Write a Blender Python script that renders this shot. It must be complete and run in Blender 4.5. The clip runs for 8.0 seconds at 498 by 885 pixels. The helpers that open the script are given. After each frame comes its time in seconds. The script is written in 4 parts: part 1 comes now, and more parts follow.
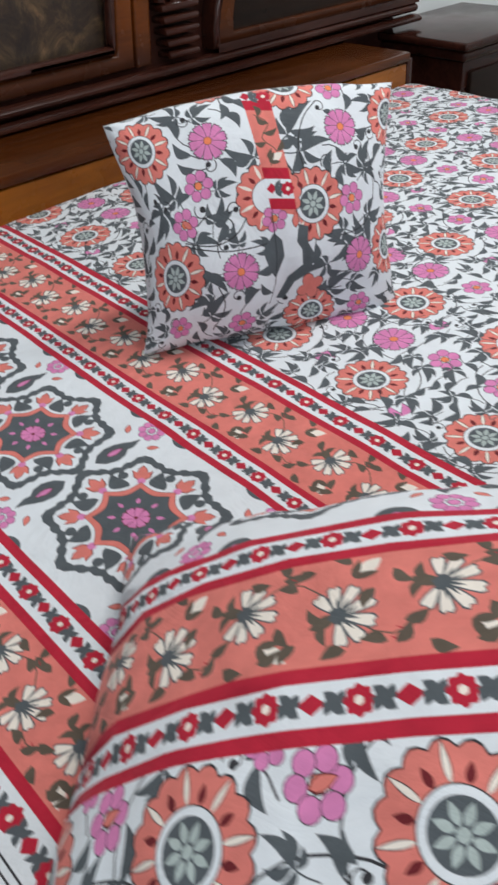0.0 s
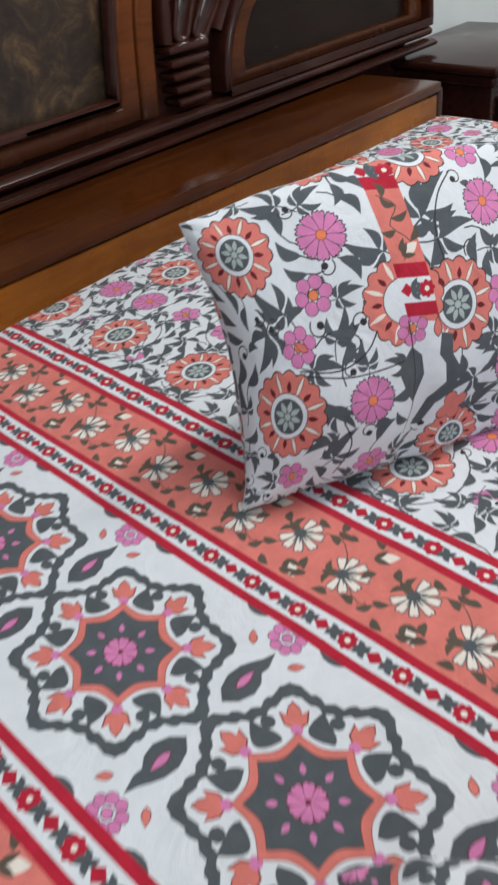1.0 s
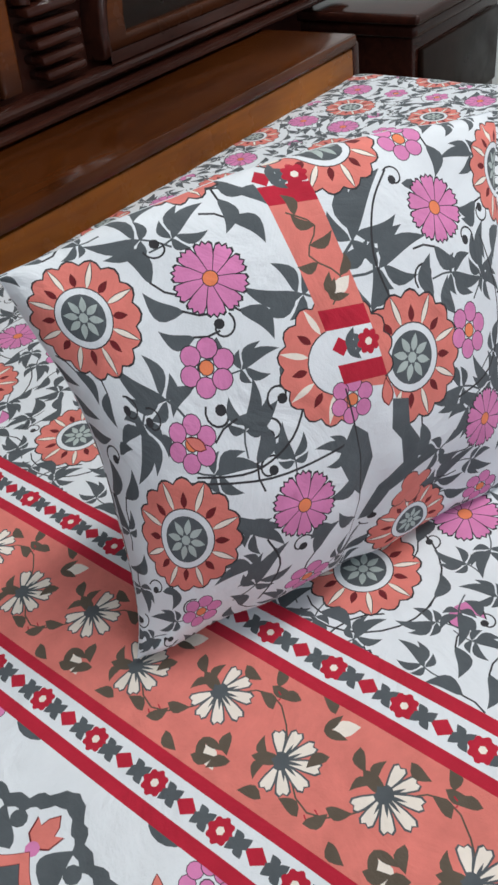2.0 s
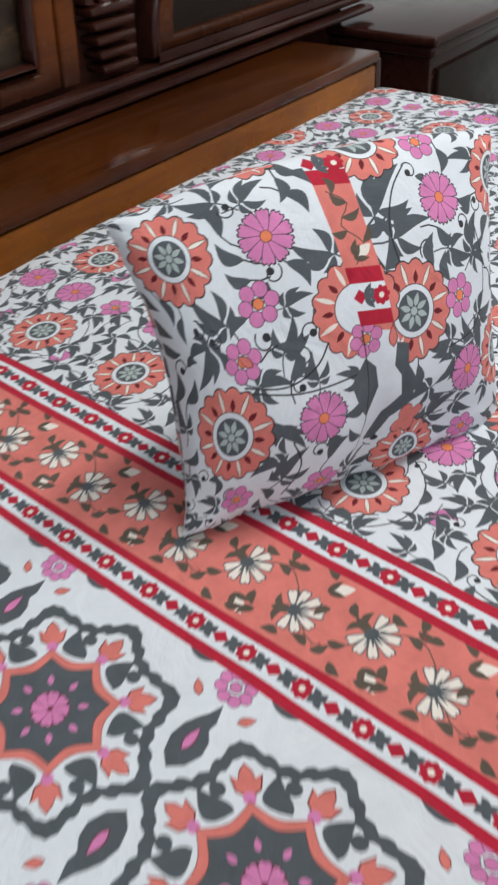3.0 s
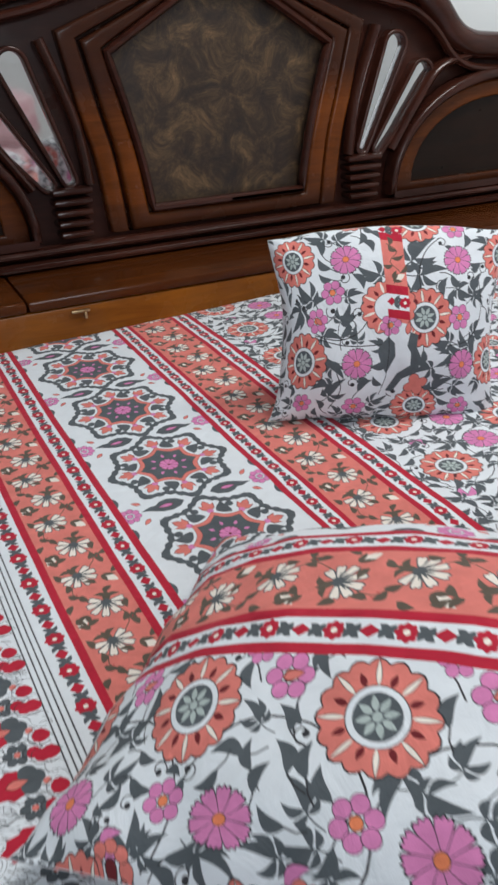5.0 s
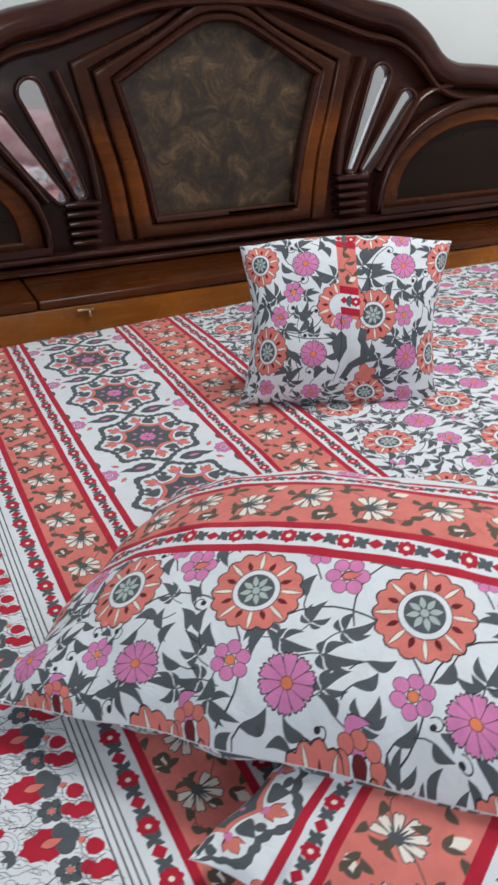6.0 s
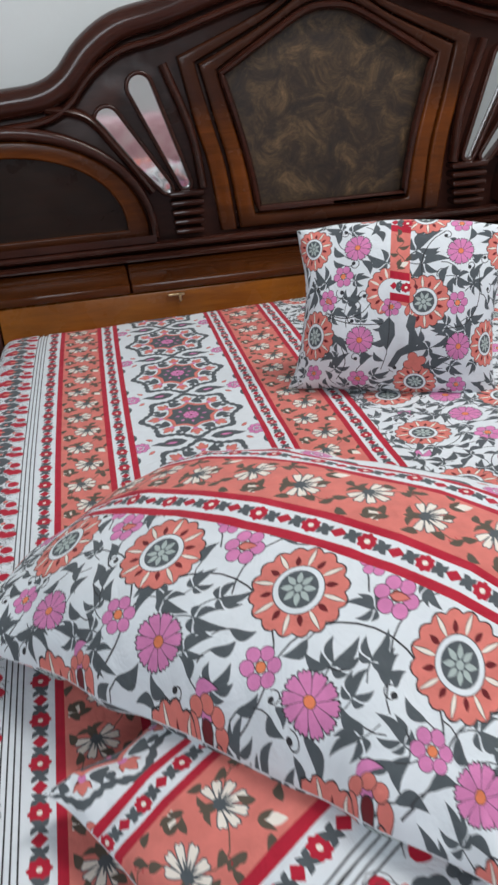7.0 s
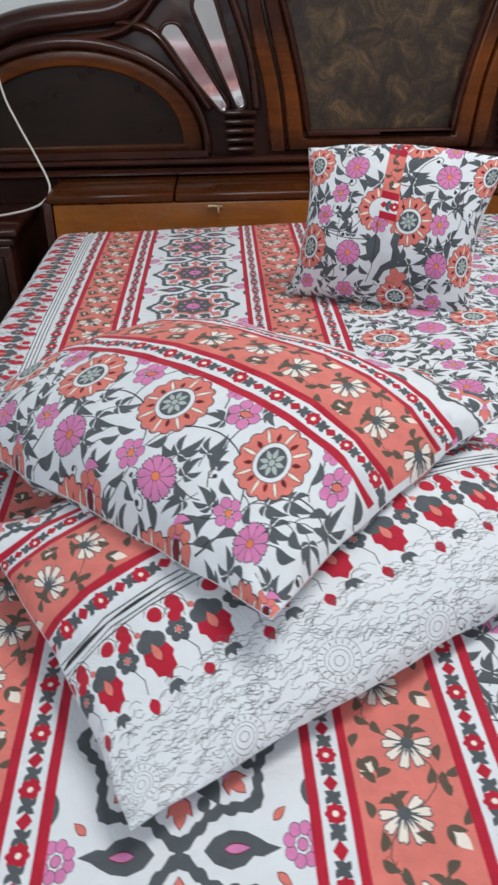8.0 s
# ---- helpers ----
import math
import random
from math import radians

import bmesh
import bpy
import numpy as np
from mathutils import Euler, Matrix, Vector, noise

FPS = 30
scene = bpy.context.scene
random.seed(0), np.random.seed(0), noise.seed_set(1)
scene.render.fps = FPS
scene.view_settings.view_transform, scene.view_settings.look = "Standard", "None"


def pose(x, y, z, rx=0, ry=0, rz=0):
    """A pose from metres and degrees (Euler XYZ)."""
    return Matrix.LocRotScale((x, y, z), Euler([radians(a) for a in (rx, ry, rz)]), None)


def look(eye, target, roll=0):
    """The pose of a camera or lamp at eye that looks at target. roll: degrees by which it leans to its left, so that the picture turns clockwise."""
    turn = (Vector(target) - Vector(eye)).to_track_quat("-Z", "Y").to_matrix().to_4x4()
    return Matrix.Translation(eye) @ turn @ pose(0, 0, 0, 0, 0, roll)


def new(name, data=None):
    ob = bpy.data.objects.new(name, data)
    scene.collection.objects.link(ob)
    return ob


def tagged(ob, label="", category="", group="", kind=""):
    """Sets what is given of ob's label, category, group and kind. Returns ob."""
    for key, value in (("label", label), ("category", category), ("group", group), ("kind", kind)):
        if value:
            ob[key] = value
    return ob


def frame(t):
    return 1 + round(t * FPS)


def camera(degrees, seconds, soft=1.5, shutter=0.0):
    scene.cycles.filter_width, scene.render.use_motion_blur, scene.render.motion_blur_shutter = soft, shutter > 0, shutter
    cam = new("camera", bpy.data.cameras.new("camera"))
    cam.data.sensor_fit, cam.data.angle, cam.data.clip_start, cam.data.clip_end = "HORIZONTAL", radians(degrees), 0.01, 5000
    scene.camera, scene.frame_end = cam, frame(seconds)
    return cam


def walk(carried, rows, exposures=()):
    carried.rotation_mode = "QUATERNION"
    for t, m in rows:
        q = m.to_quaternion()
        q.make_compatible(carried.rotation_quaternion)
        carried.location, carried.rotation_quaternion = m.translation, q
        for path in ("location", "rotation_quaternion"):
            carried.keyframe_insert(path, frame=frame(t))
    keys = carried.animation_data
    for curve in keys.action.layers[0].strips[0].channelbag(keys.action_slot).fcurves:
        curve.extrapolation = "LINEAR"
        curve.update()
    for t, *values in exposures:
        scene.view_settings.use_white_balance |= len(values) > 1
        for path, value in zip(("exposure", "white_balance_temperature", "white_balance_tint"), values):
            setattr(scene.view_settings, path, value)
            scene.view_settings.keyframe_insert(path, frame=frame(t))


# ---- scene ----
cam = camera(35.0, 8.0, 2.6, 0.3)
PATH = [
    (0, (-0.789, -1.627, 1.07), (0.201, -0.389, -0.149), -4.6),
    (0.5, (-0.823, -1.481, 1.08), (0.203, -0.254, -0.121), -6.6),
    (1, (-0.716, -1.312, 1.062), (0.354, -0.111, -0.127), -7.3),
    (1.5, (-0.565, -1.204, 1.033), (0.575, -0.095, -0.18), -9.1),
    (1.7, (-0.519, -1.176, 1.012), (0.613, -0.093, -0.231), -9.6),
    (2.8, (-0.585, -1.206, 1.04), (0.51, -0.17, -0.274), -7.4),
    (3, (-0.66, -1.251, 1.06), (0.477, -0.207, -0.211), -4.7),
    (3.5, (-0.781, -1.406, 1.088), (0.335, -0.272, -0.124), -3.0),
    (4, (-0.817, -1.506, 1.12), (0.144, -0.12, 0.045), -2.9),
    (4.2, (-0.812, -1.560, 1.108), (0.083, -0.098, 0.076), -2.2),
    (5.3, (-0.866, -1.949, 1.101), (-0.119, -0.344, 0.172), -2.4),
    (5.5, (-0.877, -2.006, 1.109), (-0.132, -0.397, 0.184), -2.4),
    (6, (-0.837, -2.054, 1.122), (-0.129, -0.413, 0.224), -1.7),
    (6.5, (-0.691, -2.074, 1.092), (-0.263, -0.332, 0.208), -3.6),
    (7, (-0.621, -2.141, 1.089), (-0.344, -0.366, 0.211), -4.5),
    (7.5, (-0.564, -2.301, 1.071), (-0.421, -0.545, 0.125), -1.7),
    (8, (-0.46, -2.354, 1.067), (-0.414, -0.616, 0.077), -1.0),
]
walk(cam, [(t, look(eye, target, roll)) for t, eye, target, roll in PATH])

# ---- light ----
world = bpy.data.worlds.new("world")
scene.world = world
world.use_nodes = True
world.node_tree.nodes["Background"].inputs[0].default_value = (0.75, 0.85, 1.0, 1)
world.node_tree.nodes["Background"].inputs[1].default_value = 0.3


def area_lamp(name, eye, target, sx, sy, watts, colour):
    data = bpy.data.lights.new(name, "AREA")
    data.shape, data.size, data.size_y, data.energy, data.color = "RECTANGLE", sx, sy, watts, colour
    ob = new(name, data)
    ob.matrix_world = look(eye, target)
    return ob


area_lamp("ceiling_light", (0.60, -1.28, 2.82), (0.60, -1.27, 0), 1.3, 0.4, 41, (1.0, 0.98, 0.95))
# bluish fill lamp, added unseen before the south wall, which has no window
area_lamp("south_fill_light", (-1.0, -4.42, 1.75), (-0.6, -1.0, 1.0), 1.5, 1.2, 50, (0.86, 0.93, 1.0))
scene.view_settings.exposure = 0.0

# ---- materials ----


def nodes_of(name):
    m = bpy.data.materials.new(name)
    m.use_nodes = True
    t = m.node_tree
    return m, t, t.nodes["Principled BSDF"]


def ramp(t, fac, stops):
    r = t.nodes.new("ShaderNodeValToRGB")
    while len(r.color_ramp.elements) < len(stops):
        r.color_ramp.elements.new(0.5)
    for e, (p, c) in zip(r.color_ramp.elements, stops):
        e.position, e.color = p, (*c, 1)
    t.links.new(fac, r.inputs[0])
    return r.outputs[0]


def noise_tex(t, scale, detail=4, stretch=(1, 1, 1), rough=0.55, distort=0.0):
    co = t.nodes.new("ShaderNodeTexCoord")
    mp = t.nodes.new("ShaderNodeMapping")
    mp.inputs["Scale"].default_value = stretch
    n = t.nodes.new("ShaderNodeTexNoise")
    n.inputs["Scale"].default_value, n.inputs["Detail"].default_value = scale, detail
    n.inputs["Roughness"].default_value, n.inputs["Distortion"].default_value = rough, distort
    t.links.new(co.outputs["Object"], mp.inputs[0])
    t.links.new(mp.outputs[0], n.inputs["Vector"])
    return n.outputs["Fac"]


def bump(t, bsdf, height, strength, distance):
    b = t.nodes.new("ShaderNodeBump")
    b.inputs["Strength"].default_value, b.inputs["Distance"].default_value = strength, distance
    t.links.new(height, b.inputs["Height"])
    t.links.new(b.outputs[0], bsdf.inputs["Normal"])


def cloth(name, colour, spread=0.10):
    """Printed cotton: fine weave, slight fading of the dye."""
    m, t, b = nodes_of(name)
    lo = tuple(c * (1 - spread) for c in colour)
    hi = tuple(min(1, c * (1 + spread)) for c in colour)
    t.links.new(ramp(t, noise_tex(t, 55, 5), [(0.3, lo), (0.7, hi)]), b.inputs["Base Color"])
    b.inputs["Roughness"].default_value = 0.85
    b.inputs["Specular IOR Level"].default_value = 0.2
    b.inputs["Sheen Weight"].default_value = 0.08
    weave, fold = noise_tex(t, 900, 2), noise_tex(t, 16, 4, (1, 1, 1), 0.55, 1.2)
    both = t.nodes.new("ShaderNodeMath")
    both.operation = "MULTIPLY_ADD"
    t.links.new(weave, both.inputs[0])
    both.inputs[1].default_value = 0.05
    t.links.new(fold, both.inputs[2])
    bump(t, b, both.outputs[0], 0.45, 0.010)
    return m


def wood(name, dark, light, gloss=0.25, spec=0.22, stretch=(1.2, 9, 9), scale=5):
    m, t, b = nodes_of(name)
    grain = noise_tex(t, scale, 8, stretch, 0.65, 0.8)
    blotch = noise_tex(t, 2.6, 3)
    mix = t.nodes.new("ShaderNodeMath")
    mix.operation = "MULTIPLY_ADD"
    t.links.new(blotch, mix.inputs[0])
    mix.inputs[1].default_value = 0.9
    sub = t.nodes.new("ShaderNodeMath")
    sub.operation = "MULTIPLY_ADD"
    t.links.new(grain, sub.inputs[0])
    sub.inputs[1].default_value, sub.inputs[2].default_value = 0.55, -0.22
    t.links.new(sub.outputs[0], mix.inputs[2])
    t.links.new(ramp(t, mix.outputs[0], [(0.25, dark), (0.5, tuple((d + l) / 2 for d, l in zip(dark, light))), (0.72, light)]), b.inputs["Base Color"])
    t.links.new(ramp(t, noise_tex(t, 14, 4), [(0.3, (gloss * 0.7,) * 3), (0.75, (gloss * 1.5,) * 3)]), b.inputs["Roughness"])
    b.inputs["Specular IOR Level"].default_value = spec
    bump(t, b, grain, 0.12, 0.001)
    return m


def plain(name, lo, hi, rough, scale=3, bump_scale=0, bump_d=0.001):
    m, t, b = nodes_of(name)
    t.links.new(ramp(t, noise_tex(t, scale, 6), [(0.3, lo), (0.7, hi)]), b.inputs["Base Color"])
    b.inputs["Roughness"].default_value = rough
    if bump_scale:
        bump(t, b, noise_tex(t, bump_scale, 5), 0.3, bump_d)
    return m


WHITE, CORAL, RED, SLATE, PINK, CREAM, LINE, MAROON, OLIVE, ORANGE, SAGE = range(11)
DYES = [cloth("cotton_white", (0.70, 0.745, 0.79), 0.03), cloth("dye_coral", (0.67, 0.195, 0.165)), cloth("dye_red", (0.44, 0.016, 0.04)),
        cloth("dye_slate", (0.085, 0.10, 0.112)), cloth("dye_pink", (0.64, 0.215, 0.44)), cloth("dye_cream", (0.80, 0.74, 0.67), 0.05),
        cloth("dye_line", (0.035, 0.035, 0.04)), cloth("dye_maroon", (0.14, 0.015, 0.02)), cloth("dye_olive", (0.105, 0.085, 0.065)),
        cloth("dye_orange", (0.75, 0.22, 0.10)), cloth("dye_sage", (0.40, 0.47, 0.46))]
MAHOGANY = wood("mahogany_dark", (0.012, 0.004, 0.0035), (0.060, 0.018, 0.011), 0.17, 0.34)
MAHOGANY_SATIN = wood("mahogany_satin", (0.012, 0.004, 0.0035), (0.060, 0.018, 0.011), 0.36, 0.2)
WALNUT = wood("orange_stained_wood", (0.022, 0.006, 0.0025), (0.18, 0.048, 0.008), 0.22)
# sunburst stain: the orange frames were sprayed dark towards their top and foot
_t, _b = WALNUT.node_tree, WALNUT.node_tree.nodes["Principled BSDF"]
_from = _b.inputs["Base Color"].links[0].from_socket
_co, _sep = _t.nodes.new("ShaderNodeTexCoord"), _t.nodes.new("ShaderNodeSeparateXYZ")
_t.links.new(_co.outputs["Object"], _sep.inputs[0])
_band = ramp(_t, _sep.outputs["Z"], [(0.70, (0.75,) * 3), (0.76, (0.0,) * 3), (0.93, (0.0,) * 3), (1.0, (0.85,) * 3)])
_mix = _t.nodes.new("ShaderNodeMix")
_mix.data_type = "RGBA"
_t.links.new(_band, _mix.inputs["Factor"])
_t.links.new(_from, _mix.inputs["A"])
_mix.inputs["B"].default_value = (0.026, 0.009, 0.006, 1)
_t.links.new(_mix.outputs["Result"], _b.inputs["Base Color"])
SHELF_WOOD = wood("brown_shelf_wood", (0.032, 0.008, 0.0025), (0.105, 0.029, 0.006), 0.15)
RAIL_WOOD = wood("honey_rail_wood", (0.11, 0.031, 0.004), (0.32, 0.105, 0.010), 0.25)
INSET = wood("black_brown_inset", (0.005, 0.003, 0.0022), (0.022, 0.009, 0.005), 0.34)
PAINT = plain("wall_paint", (0.72, 0.76, 0.77), (0.78, 0.82, 0.83), 0.8, 2.5, 90, 0.0008)
CEIL = plain("ceiling_paint", (0.74, 0.75, 0.75), (0.80, 0.80, 0.80), 0.9, 2)
TILE = plain("floor_stone", (0.30, 0.27, 0.23), (0.46, 0.43, 0.38), 0.35, 6)
CORD = plain("cord_plastic", (0.62, 0.60, 0.55), (0.75, 0.72, 0.66), 0.45, 20)
BRASS, _t, _b = nodes_of("worn_brass")
_b.inputs["Metallic"].default_value, _b.inputs["Roughness"].default_value = 1.0, 0.35
_t.links.new(ramp(_t, noise_tex(_t, 90, 3), [(0.3, (0.35, 0.25, 0.12)), (0.7, (0.65, 0.5, 0.3))]), _b.inputs["Base Color"])
GLASS, _t, _b = nodes_of("mirror_glass")
_b.inputs["Metallic"].default_value, _b.inputs["Roughness"].default_value = 1.0, 0.05
_b.inputs["Base Color"].default_value = (0.80, 0.80, 0.80, 1)
bump(_t, _b, noise_tex(_t, 16, 2), 0.06, 0.002)
LEATHER, _t, _b = nodes_of("mottled_leather")
_n = noise_tex(_t, 15, 14, (1, 1, 1), 0.80, 0.7)
_t.links.new(ramp(_t, _n, [(0.38, (0.010, 0.005, 0.003)), (0.48, (0.030, 0.016, 0.007)), (0.56, (0.066, 0.038, 0.016)), (0.67, (0.17, 0.10, 0.045))]), _b.inputs["Base Color"])
_b.inputs["Roughness"].default_value = 0.5
bump(_t, _b, _n, 0.4, 0.003)
SATIN, _t, _b = nodes_of("rose_satin")
_t.links.new(ramp(_t, noise_tex(_t, 14, 5, (1, 1, 1), 0.6, 1.0), [(0.3, (0.42, 0.20, 0.24)), (0.5, (0.66, 0.40, 0.44)), (0.7, (0.72, 0.62, 0.64))]), _b.inputs["Base Color"])
_b.inputs["Roughness"].default_value = 0.5


# ---- building helpers ----
def part(name, bm, material, parent=None, label="", smooth=True):
    me = bpy.data.meshes.new(name)
    bmesh.ops.recalc_face_normals(bm, faces=bm.faces[:])
    bm.to_mesh(me)
    bm.free()
    for m in material if isinstance(material, list) else [material]:
        me.materials.append(m)
    if smooth:
        me.polygons.foreach_set("use_smooth", [True] * len(me.polygons))
        me.set_sharp_from_angle(angle=radians(40))
    ob = new(name, me)
    if parent:
        ob.parent = parent
    if label:
        tagged(ob, label)
    return ob


def empty(name, label, category, group="", kind="", at=(0, 0, 0)):
    ob = new(name)
    ob.location = at
    return tagged(ob, label, category, group, kind)


def box(x0, x1, y0, y1, z0, z1, bevel=0.004, segs=2, bm=None):
    bm = bm or bmesh.new()
    made = bmesh.ops.create_cube(bm, size=1, matrix=Matrix.Translation(((x0 + x1) / 2, (y0 + y1) / 2, (z0 + z1) / 2)) @ Matrix.Diagonal((x1 - x0, y1 - y0, z1 - z0, 1)))
    if bevel:
        edges = list({e for v in made["verts"] for e in v.link_edges})
        bmesh.ops.bevel(bm, geom=edges, offset=bevel, segments=segs, affect="EDGES", profile=0.5)
    return bm


def prism(outline, y0, y1, bevel=0.004, hole=None):
    """A board cut to an outline in x and z, from y0 (front) to y1, with a rounded front rim; with a hole it becomes a frame."""
    bm = bmesh.new()
    front = [bm.verts.new((x, y0, z)) for x, z in outline]
    if hole is None:
        face = bm.faces.new(front)
        out = bmesh.ops.extrude_face_region(bm, geom=[face])
        bmesh.ops.translate(bm, vec=(0, y1 - y0, 0), verts=[v for v in out["geom"] if isinstance(v, bmesh.types.BMVert)])
    else:
        inner = [bm.verts.new((x, y0, z)) for x, z in hole]
        n = len(front)
        faces = [bm.faces.new((front[i], front[(i + 1) % n], inner[(i + 1) % n], inner[i])) for i in range(n)]
        out = bmesh.ops.extrude_face_region(bm, geom=faces)
        bmesh.ops.translate(bm, vec=(0, y1 - y0, 0), verts=[v for v in out["geom"] if isinstance(v, bmesh.types.BMVert)])
    if bevel:
        rim = [e for e in bm.edges if all(abs(v.co.y - y0) < 1e-6 for v in e.verts) and len(e.link_faces) == 2
               and any(abs(f.normal.y) < 0.5 or max(v.co.y for v in f.verts) > y0 + 1e-4 for f in e.link_faces)]
        bmesh.ops.bevel(bm, geom=rim, offset=bevel, segments=3, affect="EDGES", profile=0.5)
    return bm


def sweep(path, profile, closed_ends=True):
    """A moulding: profile points (outward, forward) along a path in x and z at depth y; path rows (x, y, z)."""
    bm = bmesh.new()
    rings = []
    n = len(path)
    for i, p in enumerate(path):
        a, b = Vector(path[max(0, i - 1)]), Vector(path[min(n - 1, i + 1)])
        d = (b - a).normalized()
        side = Vector((0, 1, 0)).cross(d).normalized() if abs(d.y) < 0.9 else Vector((1, 0, 0))
        fwd = d.cross(side)
        rings.append([bm.verts.new(Vector(p) + side * s + fwd * f) for s, f in profile])
    k = len(profile)
    for r, q in zip(rings, rings[1:]):
        for j in range(k):
            bm.faces.new((r[j], r[(j + 1) % k], q[(j + 1) % k], q[j]))
    if closed_ends:
        bm.faces.new(rings[0])
        bm.faces.new(rings[-1])
    return bm


def oval(a, b, n=14):
    return [(a * math.cos(2 * math.pi * k / n), b * math.sin(2 * math.pi * k / n)) for k in range(n)]


def smooth_line(pts, per=8):
    """A soft curve through a few points."""
    out = []
    P = [Vector(p) for p in pts]
    for i in range(len(P) - 1):
        a, b, c, d = P[max(0, i - 1)], P[i], P[i + 1], P[min(len(P) - 1, i + 2)]
        for k in range(per):
            t = k / per
            out.append(0.5 * (2 * b + (c - a) * t + (2 * a - 5 * b + 4 * c - d) * t * t + (3 * b - a - 3 * c + d) * t ** 3))
    return out + [P[-1]]


# ---- the print: motifs as outlines in metres, painted one over the other ----
def ring(r, n, cx=0.0, cy=0.0, lobes=0, deep=0.0, turn=0.0):
    out = []
    for k in range(n):
        a = 2 * math.pi * k / n
        q = r * (1 - deep + deep * abs(math.cos(lobes * (a - turn) / 2))) if lobes else r
        out.append((cx + q * math.cos(a), cy + q * math.sin(a)))
    return out


def blade(x, y, length, width, angle, bend=0.0, n=5):
    """A pointed leaf or petal from (x, y) along angle."""
    c, s = math.cos(angle), math.sin(angle)
    up, dn = [], []
    for k in range(n + 1):
        t = k / n
        w = width / 2 * math.sin(math.pi * t ** 0.8) if 0 < k < n else 0
        m = bend * length * math.sin(math.pi * t)
        up.append((t * length, m + w))
        dn.append((t * length, m - w))
    pts = up + dn[-2:0:-1]
    return [(x + c * a - s * b, y + s * a + c * b) for a, b in pts]


def petal(angle, r0, r1, width, tip=3):
    """A blunt petal with a notched end."""
    c, s = math.cos(angle), math.sin(angle)
    pts = [(r0, -width * 0.18), (r0 + 0.5 * (r1 - r0), -width * 0.42), (r0 + 0.86 * (r1 - r0), -width * 0.5)]
    if tip == 3:
        pts += [(r1 * 0.96, -width * 0.34), (r1 * 0.90, -width * 0.16), (r1, 0), (r1 * 0.90, width * 0.16), (r1 * 0.96, width * 0.34)]
    elif tip == 2:
        pts += [(r1, -width * 0.28), (r1 * 0.93, 0), (r1, width * 0.28)]
    else:
        pts += [(r1 * 0.97, -width * 0.3), (r1, 0), (r1 * 0.97, width * 0.3)]
    pts += [(r0 + 0.86 * (r1 - r0), width * 0.5), (r0 + 0.5 * (r1 - r0), width * 0.42), (r0, width * 0.18)]
    return [(c * a - s * b, s * a + c * b) for a, b in pts]


def put(motif, x, y, turn=0.0, size=1.0, flip=False):
    c, s = math.cos(turn) * size, math.sin(turn) * size
    return [([(x + c * (-a if flip else a) - s * b, y + s * (-a if flip else a) + c * b) for a, b in pts], dye) for pts, dye in motif]


def strip(pts, width, dye):
    """A thin line as a row of quads."""
    out = []
    for (x0, y0), (x1, y1) in zip(pts, pts[1:]):
        d = math.hypot(x1 - x0, y1 - y0) or 1
        nx, ny = -(y1 - y0) / d * width / 2, (x1 - x0) / d * width / 2
        ex, ey = (x1 - x0) / d * width * 0.2, (y1 - y0) / d * width * 0.2
        out.append(([(x0 + nx - ex, y0 + ny - ey), (x0 - nx - ex, y0 - ny - ey), (x1 - nx + ex, y1 - ny + ey), (x1 + nx + ex, y1 + ny + ey)], dye))
    return out


def arc(cx, cy, r, a0, a1, n=8):
    return [(cx + r * math.cos(radians(a0 + (a1 - a0) * k / n)), cy + r * math.sin(radians(a0 + (a1 - a0) * k / n))) for k in range(n + 1)]


def rosette(R=0.043):
    m = [(ring(R * 1.02, 64, 0, 0, 16, 0.10), LINE), (ring(R * 0.985, 64, 0, 0, 16, 0.10), CORAL)]
    for k in range(8):
        a = k * math.pi / 4
        m.append((blade(R * 0.5 * math.cos(a), R * 0.5 * math.sin(a), R * 0.5, R * 0.115, a), LINE))
        m.append((blade(R * 0.5 * math.cos(a), R * 0.5 * math.sin(a), R * 0.47, R * 0.085, a), CREAM))
        b = a + math.pi / 8
        m.append((blade(R * 0.52 * math.cos(b), R * 0.52 * math.sin(b), R * 0.26, R * 0.12, b), MAROON))
    m += [(ring(R * 0.525, 28), LINE), (ring(R * 0.505, 28), WHITE), (ring(R * 0.40, 24), SLATE)]
    for k in range(8):
        a = k * math.pi / 4 + 0.2
        m.append((blade(R * 0.09 * math.cos(a), R * 0.09 * math.sin(a), R * 0.27, R * 0.125, a), SAGE))
    return m + [(ring(R * 0.085, 8), SAGE)]


def daisy(R=0.029, n=10):
    m = []
    for k in range(n):
        m.append((petal(2 * math.pi * k / n, R * 0.15, R * 1.03, R * 0.52), LINE))
        m.append((petal(2 * math.pi * k / n, R * 0.17, R * 0.97, R * 0.44), PINK))
    return m + [(ring(R * 0.22, 12), LINE), (ring(R * 0.195, 12), ORANGE)]


def six(R=0.023, n=6, dye=PINK, heart=ORANGE):
    m = []
    for k in range(n):
        a = 2 * math.pi * k / n
        for q, d in ((1.0, LINE), (0.9, dye)):
            m.append((ring(R * 0.36 * q * (6 / n) ** 0.7, 12, R * 0.62 * math.cos(a), R * 0.62 * math.sin(a)), d))
    return m + [(ring(R * 0.27, 10), LINE), (ring(R * 0.23, 10), heart)]


